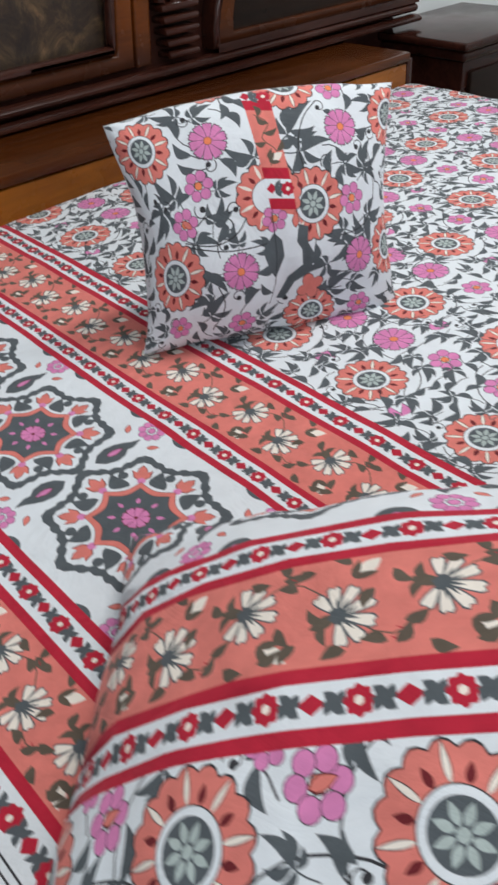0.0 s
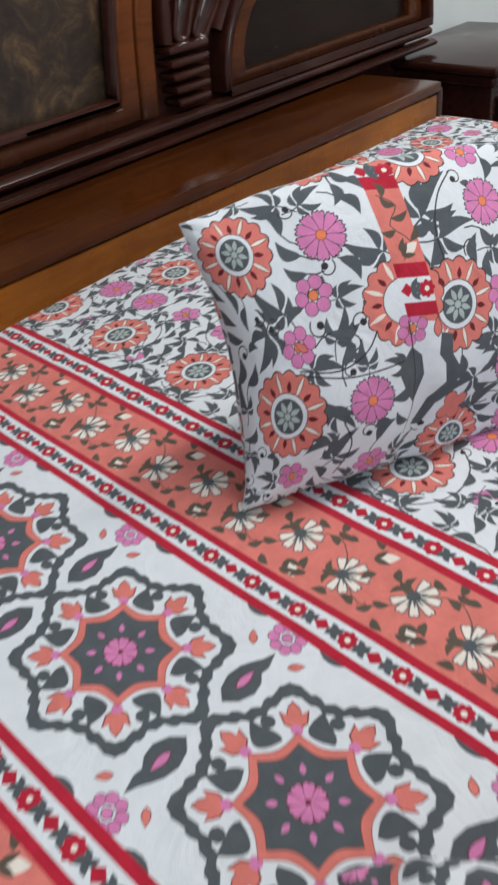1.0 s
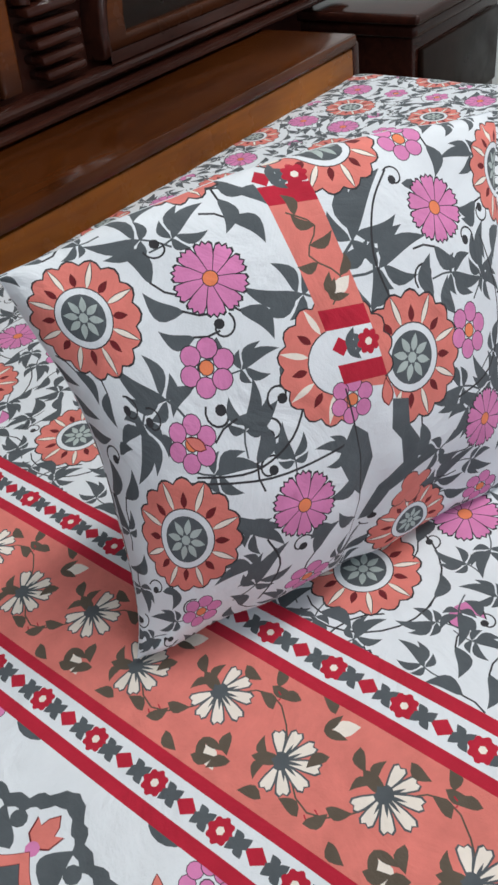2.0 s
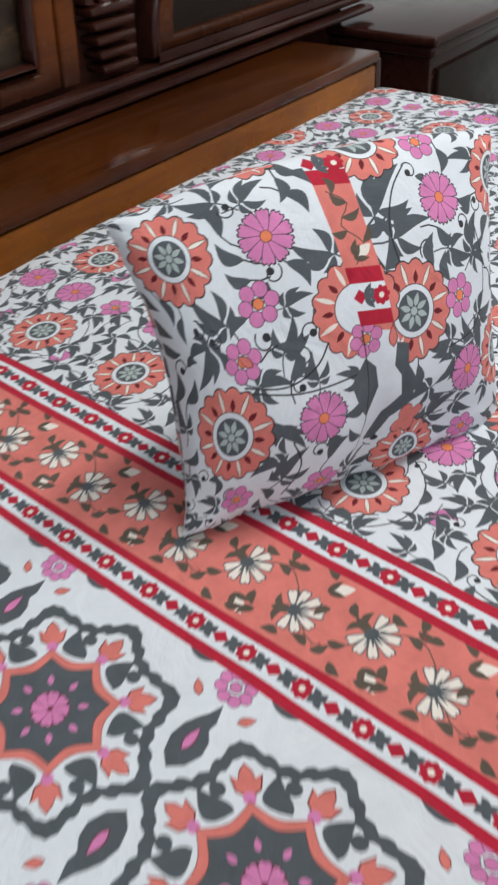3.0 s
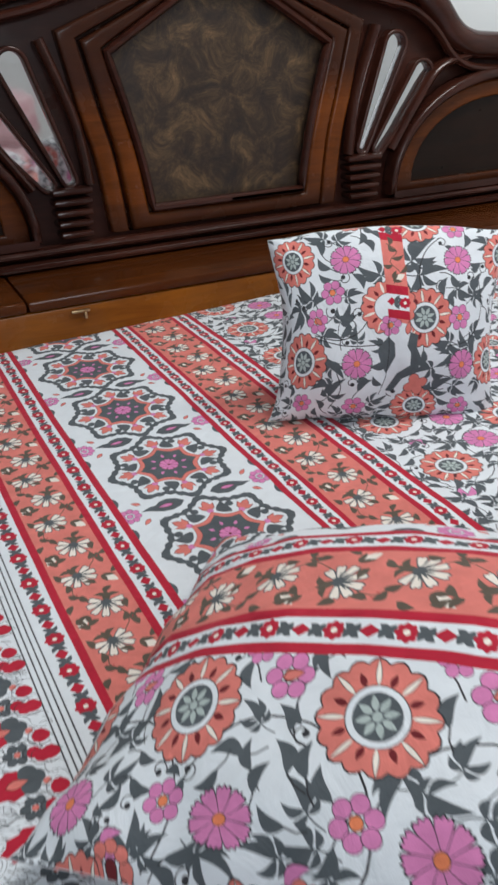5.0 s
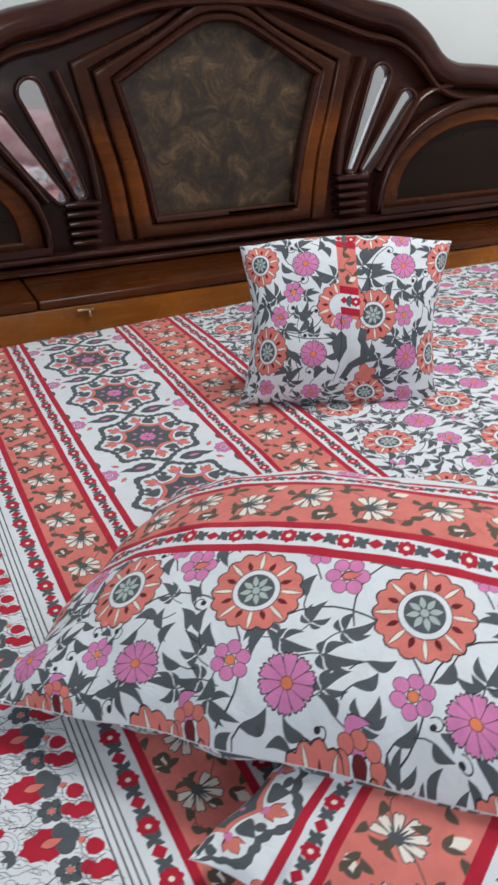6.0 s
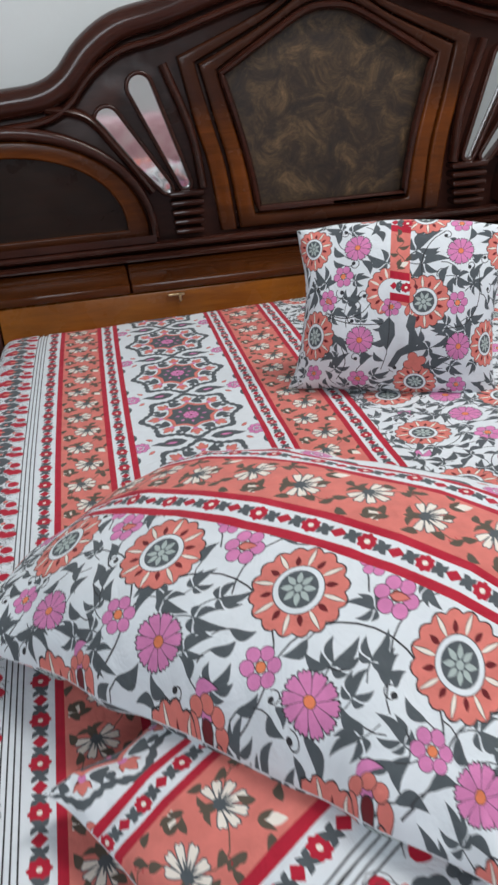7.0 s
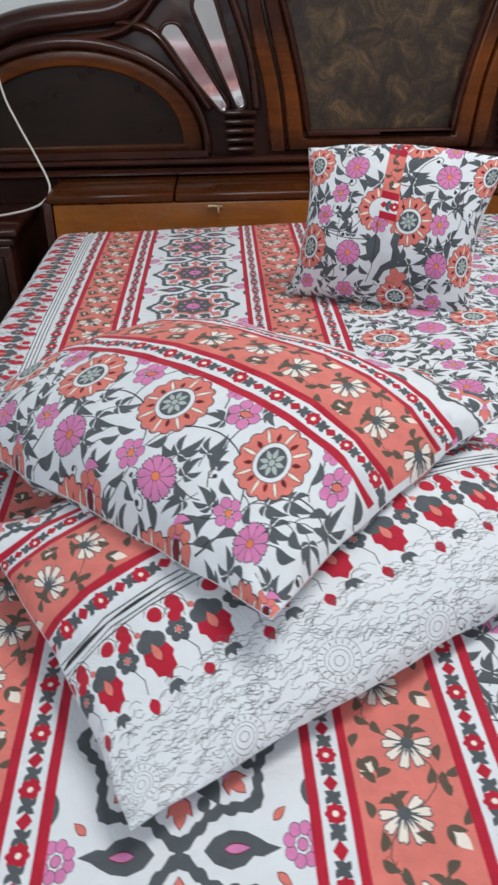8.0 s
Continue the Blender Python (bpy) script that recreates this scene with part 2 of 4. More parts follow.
def fan_leaf(L=0.04, side=1):
    """A palmate leaf: a curved middle blade and two pairs of curved side lobes, on a stalk."""
    m = [(blade(0, 0, L, L * 0.27, 0.10 * side, 0.14 * side, 8), SLATE)]
    for x, a, q, w in ((0.10, 0.62, 0.68, 0.23), (0.10, -0.62, 0.62, 0.22), (0.0, 1.25, 0.44, 0.19), (0.0, -1.25, 0.40, 0.18)):
        m.append((blade(L * x, L * 0.02 * side, L * q, L * w, a * side, (0.20 if a > 0 else -0.20) * side, 6), SLATE))
    return m + strip([(-L * 0.5, L * 0.10 * side), (-L * 0.22, L * 0.02 * side), (0.001, 0)], 0.0015, SLATE)


def curl(r=0.010):
    pts = [(r * (1 - k / 16) * math.cos(k * 0.42), r * (1 - k / 16) * math.sin(k * 0.42)) for k in range(13)]
    return strip(pts, 0.0014, LINE) + [(ring(r * 0.36, 9, pts[-1][0], pts[-1][1]), LINE)]


def tulip(L=0.026):
    return [(blade(0, 0, L, L * 0.5, 0.35, 0.2), LINE), (blade(0, 0, L * 0.94, L * 0.42, 0.35, 0.2), PINK),
            (blade(0, 0, L, L * 0.5, -0.35, -0.2), LINE), (blade(0, 0, L * 0.94, L * 0.42, -0.35, -0.2), PINK)]


def leafy(pts, size, every=2, start=1, width=0.0016):
    """A stem with leaves on both sides in turn."""
    m = strip(pts, width, SLATE)
    side = 1
    for i in range(start, len(pts) - 1, every):
        a = math.atan2(pts[i + 1][1] - pts[i - 1][1], pts[i + 1][0] - pts[i - 1][0])
        m.append((blade(pts[i][0], pts[i][1], size * (0.85 + 0.3 * ((i * 7) % 5) / 5), size * 0.42, a + side * 0.70, side * 0.2), SLATE))
        side = -side
    return m


ROS, DAISY, SIX, FAN, FAN_B, CURL, TULIP = rosette(), daisy(), six(), fan_leaf(), fan_leaf(0.04, -1), curl(), tulip()
PAIR, ROW = 0.171, 0.1575


def fill_leaves(x0, x1, y0, y1, taken, seed, size=0.030, period=None):
    """Palmate leaves, plain leaves and curls spread over the ground that the flowers leave free. taken: circles (x, y, r)."""
    rng = random.Random(seed)
    done, m = [], []

    def far(dx, dy):
        if period:
            dx, dy = (dx + period[0] / 2) % period[0] - period[0] / 2, (dy + period[1] / 2) % period[1] - period[1] / 2
        return math.hypot(dx, dy)
    tries = int((x1 - x0) * (y1 - y0) * 60000)
    for step in range(tries):
        x, y = rng.uniform(x0, x1), rng.uniform(y0, y1)
        kind = rng.choice((0, 1, 1, 2)) if step < tries * 0.4 else rng.choice((2, 2, 3))
        room_for = size * (0.46, 0.46, 0.31, 0.28)[kind]
        if any(far(x - a, y - b) < r + room_for * 0.8 for a, b, r in taken) or any(far(x - a, y - b) < r + room_for for a, b, r in done):
            continue
        done.append((x, y, room_for))
        flow = 2.6 * math.sin(x * 23 + 1.0) + 2.2 * math.cos(y * 27 + 0.5) + rng.uniform(-0.6, 0.6)
        L = size * rng.uniform(0.85, 1.15)
        c, q = math.cos(flow), math.sin(flow)
        if kind < 2:
            one = put((FAN, FAN_B)[kind], x - c * L * 0.55, y - q * L * 0.55, flow, L / 0.036)
        elif kind == 3:
            one = put(CURL, x, y, flow, 0.8, rng.random() < 0.5) + [(blade(x + c * 0.006, y + q * 0.006, L * 0.6, L * 0.30, flow, 0.25), SLATE)]
        else:
            bend = rng.choice((-0.22, 0.22))
            one = [(blade(x - c * L * 0.48, y - q * L * 0.48, L * 0.96, L * 0.40, flow, bend, 7), SLATE)]
            one += strip([(x - c * L * 1.05 + q * L * 0.25, y - q * L * 1.05 - c * L * 0.25), (x - c * L * 0.78 + q * L * 0.07, y - q * L * 0.78 - c * L * 0.07), (x - c * L * 0.44, y - q * L * 0.44)], 0.0012, LINE)
        if period:
            for i in (-1, 0, 1):
                for k in (-1, 0, 1):
                    m += [([(a + i * period[0], b + k * period[1]) for a, b in pts], dye) for pts, dye in one]
        else:
            m += one
    return m


def field_print(x0, x1, y0, y1, ox, oy):
    """The flower field; a rosette stands at (ox, oy). It repeats after two columns and two rows."""
    px, py = 2 * PAIR, 2 * ROW
    spots = []
    for i in range(2):
        for j in range(2):
            cx, cy, odd = ox + i * PAIR, oy + j * ROW + i * ROW / 2, (i + j) % 2
            spots += [(ROS, cx, cy, 0.1, 1.0, 0.042), (DAISY if odd else SIX, cx + 0.086, cy + ROW / 4, 0.2, 0.94, 0.028 if odd else 0.022),
                      (SIX if odd else DAISY, cx + 0.086, cy - ROW / 4, 0.5, 0.94, 0.022 if odd else 0.028), (TULIP, cx + (0.004 if odd else -0.03), cy + 0.072, 1.9 if odd else -1.1, 0.9, 0.008)]
    taken = [(x, y, r) for _, x, y, _, _, r in spots]
    tile = []
    for i in range(2):
        for j in range(2):
            cx, cy = ox + i * PAIR, oy + j * ROW + i * ROW / 2
            tile += strip(arc(cx, cy, 0.057, 200, 20, 14), 0.0014, LINE) + strip(arc(cx + 0.1, cy - 0.02, 0.050, 160, 330, 12), 0.0014, LINE)
    tile += fill_leaves(ox, ox + px, oy, oy + py, taken, 31, 0.0265, (px, py))
    for motif, x, y, turn, size, r in spots:
        tile += put(motif, x, y, turn, size)
    m = []
    for i in range(math.floor((x0 - ox) / px) - 1, math.ceil((x1 - ox) / px) + 1):
        for j in range(math.floor((y0 - oy) / py) - 1, math.ceil((y1 - oy) / py) + 1):
            m += [([(a + i * px, b + j * py) for a, b in pts], dye) for pts, dye in tile]
    return m


def coral_flower(R=0.025):
    """A carnation seen from the side: a fan of notched petals, dark throat, calyx and two small leaves."""
    m = [(blade(-R * 0.75, 0, R * 0.9, R * 0.36, 0), OLIVE), (blade(-R * 0.35, 0, R * 0.62, R * 0.26, 1.9, 0.2), OLIVE), (blade(-R * 0.35, 0, R * 0.62, R * 0.26, -1.9, -0.2), OLIVE)]
    for k in (-3, 3, -2, 2, -1, 1, 0):
        a = k * 0.62
        r = R * (1.0 - 0.07 * abs(k))
        m.append((petal(a, R * 0.14, r * 1.05, R * 0.40, 2), SLATE))
        m.append((petal(a, R * 0.24, r, R * 0.30, 2), CREAM))
    m += [(blade(R * 0.05, 0, R * 0.52, R * 0.09, k * 0.62), SLATE) for k in (-2, -1, 0, 1, 2)]
    return m + [(ring(R * 0.24, 12, 0, 0, 6, 0.3), SLATE)]


def coral_bud(L=0.018):
    return [(blade(0, 0, L, L * 0.62, 0), CREAM), (blade(-L * 0.3, 0, L * 0.9, L * 0.34, 0.5), OLIVE), (blade(-L * 0.3, 0, L * 0.9, L * 0.34, -0.6), OLIVE)]


CFLOW, CBUD = coral_flower(), coral_bud()


def coral_run(x0, x1, y0, y1, phase):
    """The coral band: a stem winding between flowers that face left and right in turn. Runs along y."""
    w, c = x1 - x0, (x0 + x1) / 2
    m = [([(x0, y0), (x1, y0), (x1, y1), (x0, y1)], CORAL)]
    n = 0.0625
    for j in range(math.floor((y0 - phase) / n) - 2, math.ceil((y1 - phase) / n) + 2):
        y, s = phase + j * n, 1 if j % 2 else -1
        m += strip([(c - s * w * 0.30 * math.cos(math.pi * k / 6), y - n / 2 + n * k / 6) for k in range(7)], 0.0011, OLIVE)
        m += put(CFLOW, c + s * w * 0.10, y, 1.9 if s > 0 else 1.2)
        m += put(CBUD, c - s * w * 0.30, y + 0.016, 0.9 if s < 0 else 2.2)
        for dx, dy, a in ((-0.38, -0.012, 2.0), (-0.20, -0.024, 1.2), (-0.38, -0.03, 0.6), (0.36, 0.028, 1.4), (0.30, -0.026, 2.4), (-0.12, 0.024, 2.6), (0.40, 0.004, 1.8), (-0.42, 0.012, 1.1)):
            m.append((blade(c + s * dx * w, y + dy, 0.016, 0.0082, a * s, 0.15), OLIVE))
        m += strip(arc(c + s * 0.30 * w, y + 0.034, 0.004, 0, 240, 5), 0.0008, RED)
    return m


CHAIN, MEDAL_STEP, BUD = 0.0528, 0.2021, 0.0605


def chain_run(x0, x1, y0, y1, phase):
    """A row of small red blossoms, slate leaves and red diamonds on white, along y."""
    c, n = (x0 + x1) / 2, CHAIN
    k = (x1 - x0) / 0.026
    m = [([(x0, y0), (x1, y0), (x1, y1), (x0, y1)], WHITE)]
    for j in range(math.floor((y0 - phase) / n) - 1, math.ceil((y1 - phase) / n) + 1):
        y = phase + j * n
        m += [(ring(0.0100 * k, 40, c, y, 8, 0.24), RED), (ring(0.0028, 6, c, y), CREAM)]
        d = y + n / 2
        m.append(([(c - 0.0068 * k, d), (c, d - 0.0082), (c + 0.0068 * k, d), (c, d + 0.0082)], RED))
        # a slate sprig on either side of the diamond: two leaves spread to the blossom, two to the diamond, one along
        for q in (0.0135, n - 0.0135):
            for a in (0.75, math.pi - 0.75, -0.75, math.pi + 0.75):
                m.append((blade(c, y + q, 0.0098 * k, 0.0062, a, 0.12), SLATE))
            m.append((blade(c, y + q - 0.0070, 0.0140, 0.0058, math.pi / 2), SLATE))
    return m


def slab(x0, x1, y0, y1, dye):
    return [([(x0, y0), (x1, y0), (x1, y1), (x0, y1)], dye)]


def medallion():
    """An eight-pointed star with a scalloped outline; tulips in its points, commas between them, a dark star in the middle."""
    def star(r_tip, r_side, sharp, scallop=0.0, n=144):
        out = []
        for k in range(n):
            a = 2 * math.pi * k / n
            d = abs((a / (math.pi / 4) + 0.5) % 1.0 - 0.5) * 2
            r = r_side + (r_tip - r_side) * (1 - d) ** sharp + scallop * abs(math.sin(math.pi * 2.5 * d)) * min(1.0, d * 4)
            out.append((r * math.cos(a), r * math.sin(a)))
        return out
    m = [(star(0.1130, 0.0900, 1.7, 0.0050), SLATE), (star(0.0985, 0.0795, 1.6, 0.0045), WHITE)]
    for k in range(8):
        a = k * math.pi / 4
        b = a + math.pi / 8
        # a comma: a fat bent leaf with its head against the outline
        m.append((blade(0.0560 * math.cos(b + 0.16), 0.0560 * math.sin(b + 0.16), 0.034, 0.0215, b - 0.50, -0.24, 8), SLATE))
        m.append((ring(0.0068, 10, 0.0770 * math.cos(b + 0.08), 0.0770 * math.sin(b + 0.08)), SLATE))
        tulip_cup = [(0.065, -0.0030), (0.070, -0.0105), (0.083, -0.0135), (0.0795, -0.0070), (0.0865, -0.0055), (0.0935, 0.0), (0.0865, 0.0055), (0.0795, 0.0070), (0.083, 0.0135), (0.070, 0.0105), (0.065, 0.0030)]
        for grow, dye in ((1.0, MAROON), (0.90, CORAL)):
            m += put([([((x - 0.079) * grow + 0.079, y * grow) for x, y in tulip_cup], dye)], 0, 0, a)
        m.append((ring(0.0055, 10, 0.0640 * math.cos(a), 0.0640 * math.sin(a)), PINK))
    m += [(star(0.0620, 0.0500, 2.0), MAROON), (star(0.0612, 0.0494, 2.0), CORAL), (star(0.0520, 0.0415, 2.0), MAROON), (star(0.0514, 0.0410, 2.0), SLATE)]
    for k in range(8):
        a = k * math.pi / 4
        m.append((blade(0.0235 * math.cos(a), 0.0235 * math.sin(a), 0.0105, 0.0058, a), PINK))
        m.append((petal(a + 0.2, 0.002, 0.0175, 0.0115, 2), MAROON))
        m.append((petal(a + 0.2, 0.002, 0.0168, 0.0098, 2), PINK))
    return m + [(ring(0.0026, 8), MAROON)]


MEDAL = medallion()
DROP = [(blade(0, 0, 0.018, 0.009, 0), MAROON), (blade(0.001, 0, 0.016, 0.0072, 0), CORAL)]
EYE_LEAF = [([(-0.031, 0.0), (-0.022, 0.010), (-0.008, 0.0150), (0.004, 0.0125), (0.012, 0.0060), (0.020, 0.0070), (0.036, 0.0015), (0.024, -0.0025), (0.017, -0.0068), (0.006, -0.0120), (-0.008, -0.0140), (-0.022, -0.0095)], SLATE), (blade(-0.014, 0.0, 0.024, 0.009, 0), MAROON), (blade(-0.013, 0.0, 0.022, 0.007, 0), PINK)]


def medal_run(x0, x1, y0, y1, phase, cx):
    m = slab(x0, x1, y0, y1, WHITE)
    for j in range(math.floor((y0 - phase) / MEDAL_STEP) - 1, math.ceil((y1 - phase) / MEDAL_STEP) + 1):
        y = phase + j * MEDAL_STEP
        for s in (-1, 1):
            ym = y + MEDAL_STEP / 2
            m += put(EYE_LEAF, cx + s * 0.052, ym, 0.0 if s > 0 else math.pi)
            m += put(six(0.020, 8, PINK, PINK), cx + s * 0.106, ym, 0.3, 0.95)
            for t in (-1, 1):
                m.append((ring(0.017, 18, cx + s * 0.126, ym + t * 0.040), SLATE))
                m.append((ring(0.0065, 8, cx + s * 0.124, ym + t * 0.040), PINK))
                m += put(DROP, cx + s * 0.082, ym + t * 0.018, t * 0.7 if s > 0 else math.pi - t * 0.7, 0.9)
        m += put(MEDAL, cx, y, 0.0, 0.91)
    return m


def bud_run(x0, x1, y0, y1, phase, flip=1):
    """The border of red buds with slate caps; the lines are on the side of x1 when flip is 1."""
    m = slab(x0, x1, y0, y1, WHITE)
    xl = x1 if flip > 0 else x0
    for k in range(4):
        x = xl - flip * (0.003 + 0.006 * k)
        m += slab(x - 0.0008, x + 0.0008, y0, y1, LINE)
    n = BUD
    f = 0.0 if flip > 0 else math.pi
    for j in range(math.floor((y0 - phase) / n) - 1, math.ceil((y1 - phase) / n) + 2):
        y = phase + j * n
        bx = xl - flip * 0.066
        m += put([(ring(0.0165, 30, 0.010, 0, 5, 0.18), SLATE), (ring(0.0036, 8, 0.026, 0.008), CORAL),
                  ([(-0.026, 0.0), (-0.020, 0.005), (-0.018, 0.011), (-0.008, 0.0125), (-0.004, 0.0165), (0.006, 0.0135), (0.004, 0.006), (0.008, 0.0), (0.004, -0.006), (0.006, -0.0135), (-0.004, -0.0165), (-0.008, -0.0125), (-0.018, -0.011), (-0.020, -0.005)], RED),
                  (blade(-0.008, 0, 0.020, 0.0105, 0), MAROON), (blade(-0.007, 0, 0.0185, 0.009, 0), CORAL)], bx, y, f)
        m += put([(blade(0, 0, 0.013, 0.0065, 2.4), SLATE), (blade(0, 0, 0.013, 0.0065, 3.9), SLATE), (blade(0, 0, 0.013, 0.0065, 3.14), SLATE)], bx - flip * 0.027, y, f)
        m += put(six(0.013, 6, SLATE, CORAL), bx + flip * 0.010, y + n / 2, 0.2)
        m += put([(blade(0, 0, 0.016, 0.011, 3.14), RED)], bx - flip * 0.030, y + n / 2 + 0.004, f)
        m += strip([(bx - flip * 0.026, y + n / 2 + 0.003), (bx - flip * 0.014, y + n / 2 + 0.006), (bx, y + n / 2)], 0.001, LINE)
        for dx, dy, r in ((0.034, 0.018, 0.0085), (0.030, -0.020, 0.0075), (0.024, 0.034, 0.007), (0.037, 0.040, 0.0085)):
            m.append((ring(r, 10, bx + flip * dx, y + dy, 3, 0.12, 0.4), RED))
            m += strip(arc(bx + flip * dx, y + dy, r + 0.003, 60, 250, 5), 0.0007, LINE)
    return m


def line_art(x0, x1, y0, y1, seed, dense=1.0, lie=0.0):
    """Thin drawn waves, tendrils and blossoms in black on white; the waves lie near the angle given."""
    rng = random.Random(seed)
    m = []
    for _ in range(int((x1 - x0) * (y1 - y0) * 15000 * dense)):
        x, y, r = rng.uniform(x0, x1), rng.uniform(y0, y1), rng.uniform(0.005, 0.011)
        a = lie + rng.choice((-90, 90)) + rng.uniform(-22, 22)
        h = rng.uniform(28, 62)
        m += strip(arc(x, y, r, a - h, a + h, 3), 0.00055, SLATE)
    for k in range(math.floor((y1 - y0) / 0.1)):
        x, y = x0 + (x1 - x0) * (0.42 + 0.12 * (k % 2)), y0 + 0.05 + 0.1 * k
        m.append((ring(0.021, 28, x, y, 14, 0.06), WHITE))
        for r, wide in ((0.020, 0.00045), (0.013, 0.00045), (0.0095, 0.0005), (0.0045, 0.0006)):
            m += strip(arc(x, y, r, 0, 360, 22), wide, SLATE)
        m += [(blade(x + 0.014 * math.cos(q), y + 0.014 * math.sin(q), 0.0055, 0.0010, q), SLATE) for q in [2 * math.pi * j / 18 for j in range(18)]]
    for _ in range(int((x1 - x0) * (y1 - y0) * 170)):
        x, y = rng.uniform(x0, x1), rng.uniform(y0, y1)
        for k in range(6):
            a = k * 60
            m += strip(arc(x + 0.008 * math.cos(radians(a)), y + 0.008 * math.sin(radians(a)), 0.005, a - 110, a + 110, 4), 0.00055, SLATE)
    return m


def cut(motifs, x0, x1, y0, y1, step, cell=0.075):
    """Triangulate a rectangle of cloth so that every edge of the print is an edge of the mesh, in small cells for speed."""
    nx, ny = max(1, math.ceil((x1 - x0) / cell)), max(1, math.ceil((y1 - y0) / cell))
    sized = [(pts, dye, min(p[0] for p in pts), max(p[0] for p in pts), min(p[1] for p in pts), max(p[1] for p in pts)) for pts, dye in motifs]
    done = []
    for i in range(nx):
        a, b = x0 + (x1 - x0) * i / nx, x0 + (x1 - x0) * (i + 1) / nx
        column = [s for s in sized if s[3] > a and s[2] < b]
        for j in range(ny):
            c, d = y0 + (y1 - y0) * j / ny, y0 + (y1 - y0) * (j + 1) / ny
            done.append(cut_cell([(s[0], s[1]) for s in column if s[5] > c and s[4] < d], a, b, c, d, step))
    return weld(done)


def cut_cell(motifs, x0, x1, y0, y1, step):
    from mathutils.geometry import delaunay_2d_cdt
    verts, faces, dyes = [], [], []

    def add(pts, dye):
        area = sum(p[0] * q[1] - q[0] * p[1] for p, q in zip(pts, pts[1:] + pts[:1]))
        if abs(area) < 1e-9:
            return
        pts = pts if area > 0 else pts[::-1]
        faces.append(list(range(len(verts), len(verts) + len(pts))))
        verts.extend(Vector(p) for p in pts)
        dyes.append(dye)

    nx, ny = max(1, round((x1 - x0) / step)), max(1, round((y1 - y0) / step))
    rim = [(x0 + (x1 - x0) * i / nx, y0) for i in range(nx)] + [(x1, y0 + (y1 - y0) * j / ny) for j in range(ny)]
    rim += [(x1 - (x1 - x0) * i / nx, y1) for i in range(nx)] + [(x0, y1 - (y1 - y0) * j / ny) for j in range(ny)]
    add(rim, WHITE)
    for pts, dye in motifs:
        add(pts, dye)
    for i in range(1, nx):
        for j in range(1, ny):
            verts.append(Vector((x0 + (x1 - x0) * i / nx, y0 + (y1 - y0) * j / ny)))
    co, _, tris, _, _, src = delaunay_2d_cdt(verts, [], faces, 0, 1e-6, True)
    keep = [(t, dyes[max(s)]) for t, s in zip(tris, src) if 0 in s]
    return np.array([(c.x, c.y) for c in co]), np.array([k[0] for k in keep]), np.array([k[1] for k in keep])


def weld(pieces):
    """Join pieces (coordinates, triangles, dyes), merging the points that meet."""
    cos, tris, cols, base = [], [], [], 0
    for co, tr, cl in pieces:
        cos.append(co), tris.append(tr + base), cols.append(cl)
        base += len(co)
    co, tr, cl = np.concatenate(cos), np.concatenate(tris), np.concatenate(cols)
    _, first, back = np.unique(np.round(co, 5), axis=0, return_index=True, return_inverse=True)
    back = back.reshape(-1)
    tr = back[tr]
    ok = (tr[:, 0] != tr[:, 1]) & (tr[:, 1] != tr[:, 2]) & (tr[:, 0] != tr[:, 2])
    return co[first], tr[ok], cl[ok]


def cloth_object(name, co3, tris, dyes, parent=None):
    me = bpy.data.meshes.new(name)
    me.vertices.add(len(co3))
    me.vertices.foreach_set("co", np.asarray(co3, dtype=np.float32).ravel())
    me.loops.add(len(tris) * 3)
    me.loops.foreach_set("vertex_index", tris.astype(np.int32).ravel())
    me.polygons.add(len(tris))
    me.polygons.foreach_set("loop_start", np.arange(0, len(tris) * 3, 3, dtype=np.int32))
    for m in DYES:
        me.materials.append(m)
    me.polygons.foreach_set("material_index", dyes.astype(np.int32))
    me.polygons.foreach_set("use_smooth", np.ones(len(tris), dtype=bool))
    me.update(calc_edges=True)
    me.validate()
    ob = new(name, me)
    if parent:
        ob.parent = parent
    return ob


def soft_noise(x, y, scale, seed=0):
    """Cheap smooth waves, the same at every build."""
    rng = np.random.RandomState(seed)
    out = np.zeros_like(x)
    for k in range(7):
        a, ph, f = rng.uniform(0, 6.28), rng.uniform(0, 6.28), scale * rng.uniform(0.6, 1.9)
        out += np.sin(f * (x * math.cos(a) + y * math.sin(a)) + ph + 1.3 * np.sin(0.6 * f * (x * math.sin(a) - y * math.cos(a)) + ph * 2))
    return out / 7

# ---- the room ----
FLOOR_Z = 0.0


def room():
    def slab_ob(name, b, mat, label, cat):
        tagged(part(name, b, mat, None, "", False), label, cat, "", "structure")
    slab_ob("floor", box(-2.6, 2.4, -4.6, 0.2, -0.1, FLOOR_Z, 0), TILE, "pale stone floor of the bedroom", "floor")
    slab_ob("ceiling", box(-2.6, 2.4, -4.6, 0.2, 2.9, 3.0, 0), CEIL, "white painted bedroom ceiling", "ceiling")
    slab_ob("wall_north", box(-2.6, 2.4, 0.05, 0.2, 0, 2.9, 0), PAINT, "pale blue-white painted wall behind the headboard", "wall")
    slab_ob("wall_west", box(-2.6, -2.45, -4.45, 0.05, 0, 2.9, 0), PAINT, "pale blue-white painted side wall", "wall")
    slab_ob("wall_east", box(2.25, 2.4, -4.45, 0.05, 0, 2.9, 0), PAINT, "pale blue-white painted side wall", "wall")
    slab_ob("wall_south", box(-2.6, 2.4, -4.6, -4.45, 0, 2.9, 0), PAINT, "pale blue-white painted wall facing the bed", "wall")


room()

# ---- the bed frame with its carved headboard ----
XC, YH = -0.030, -0.074
LEN_FOOT = -2.27


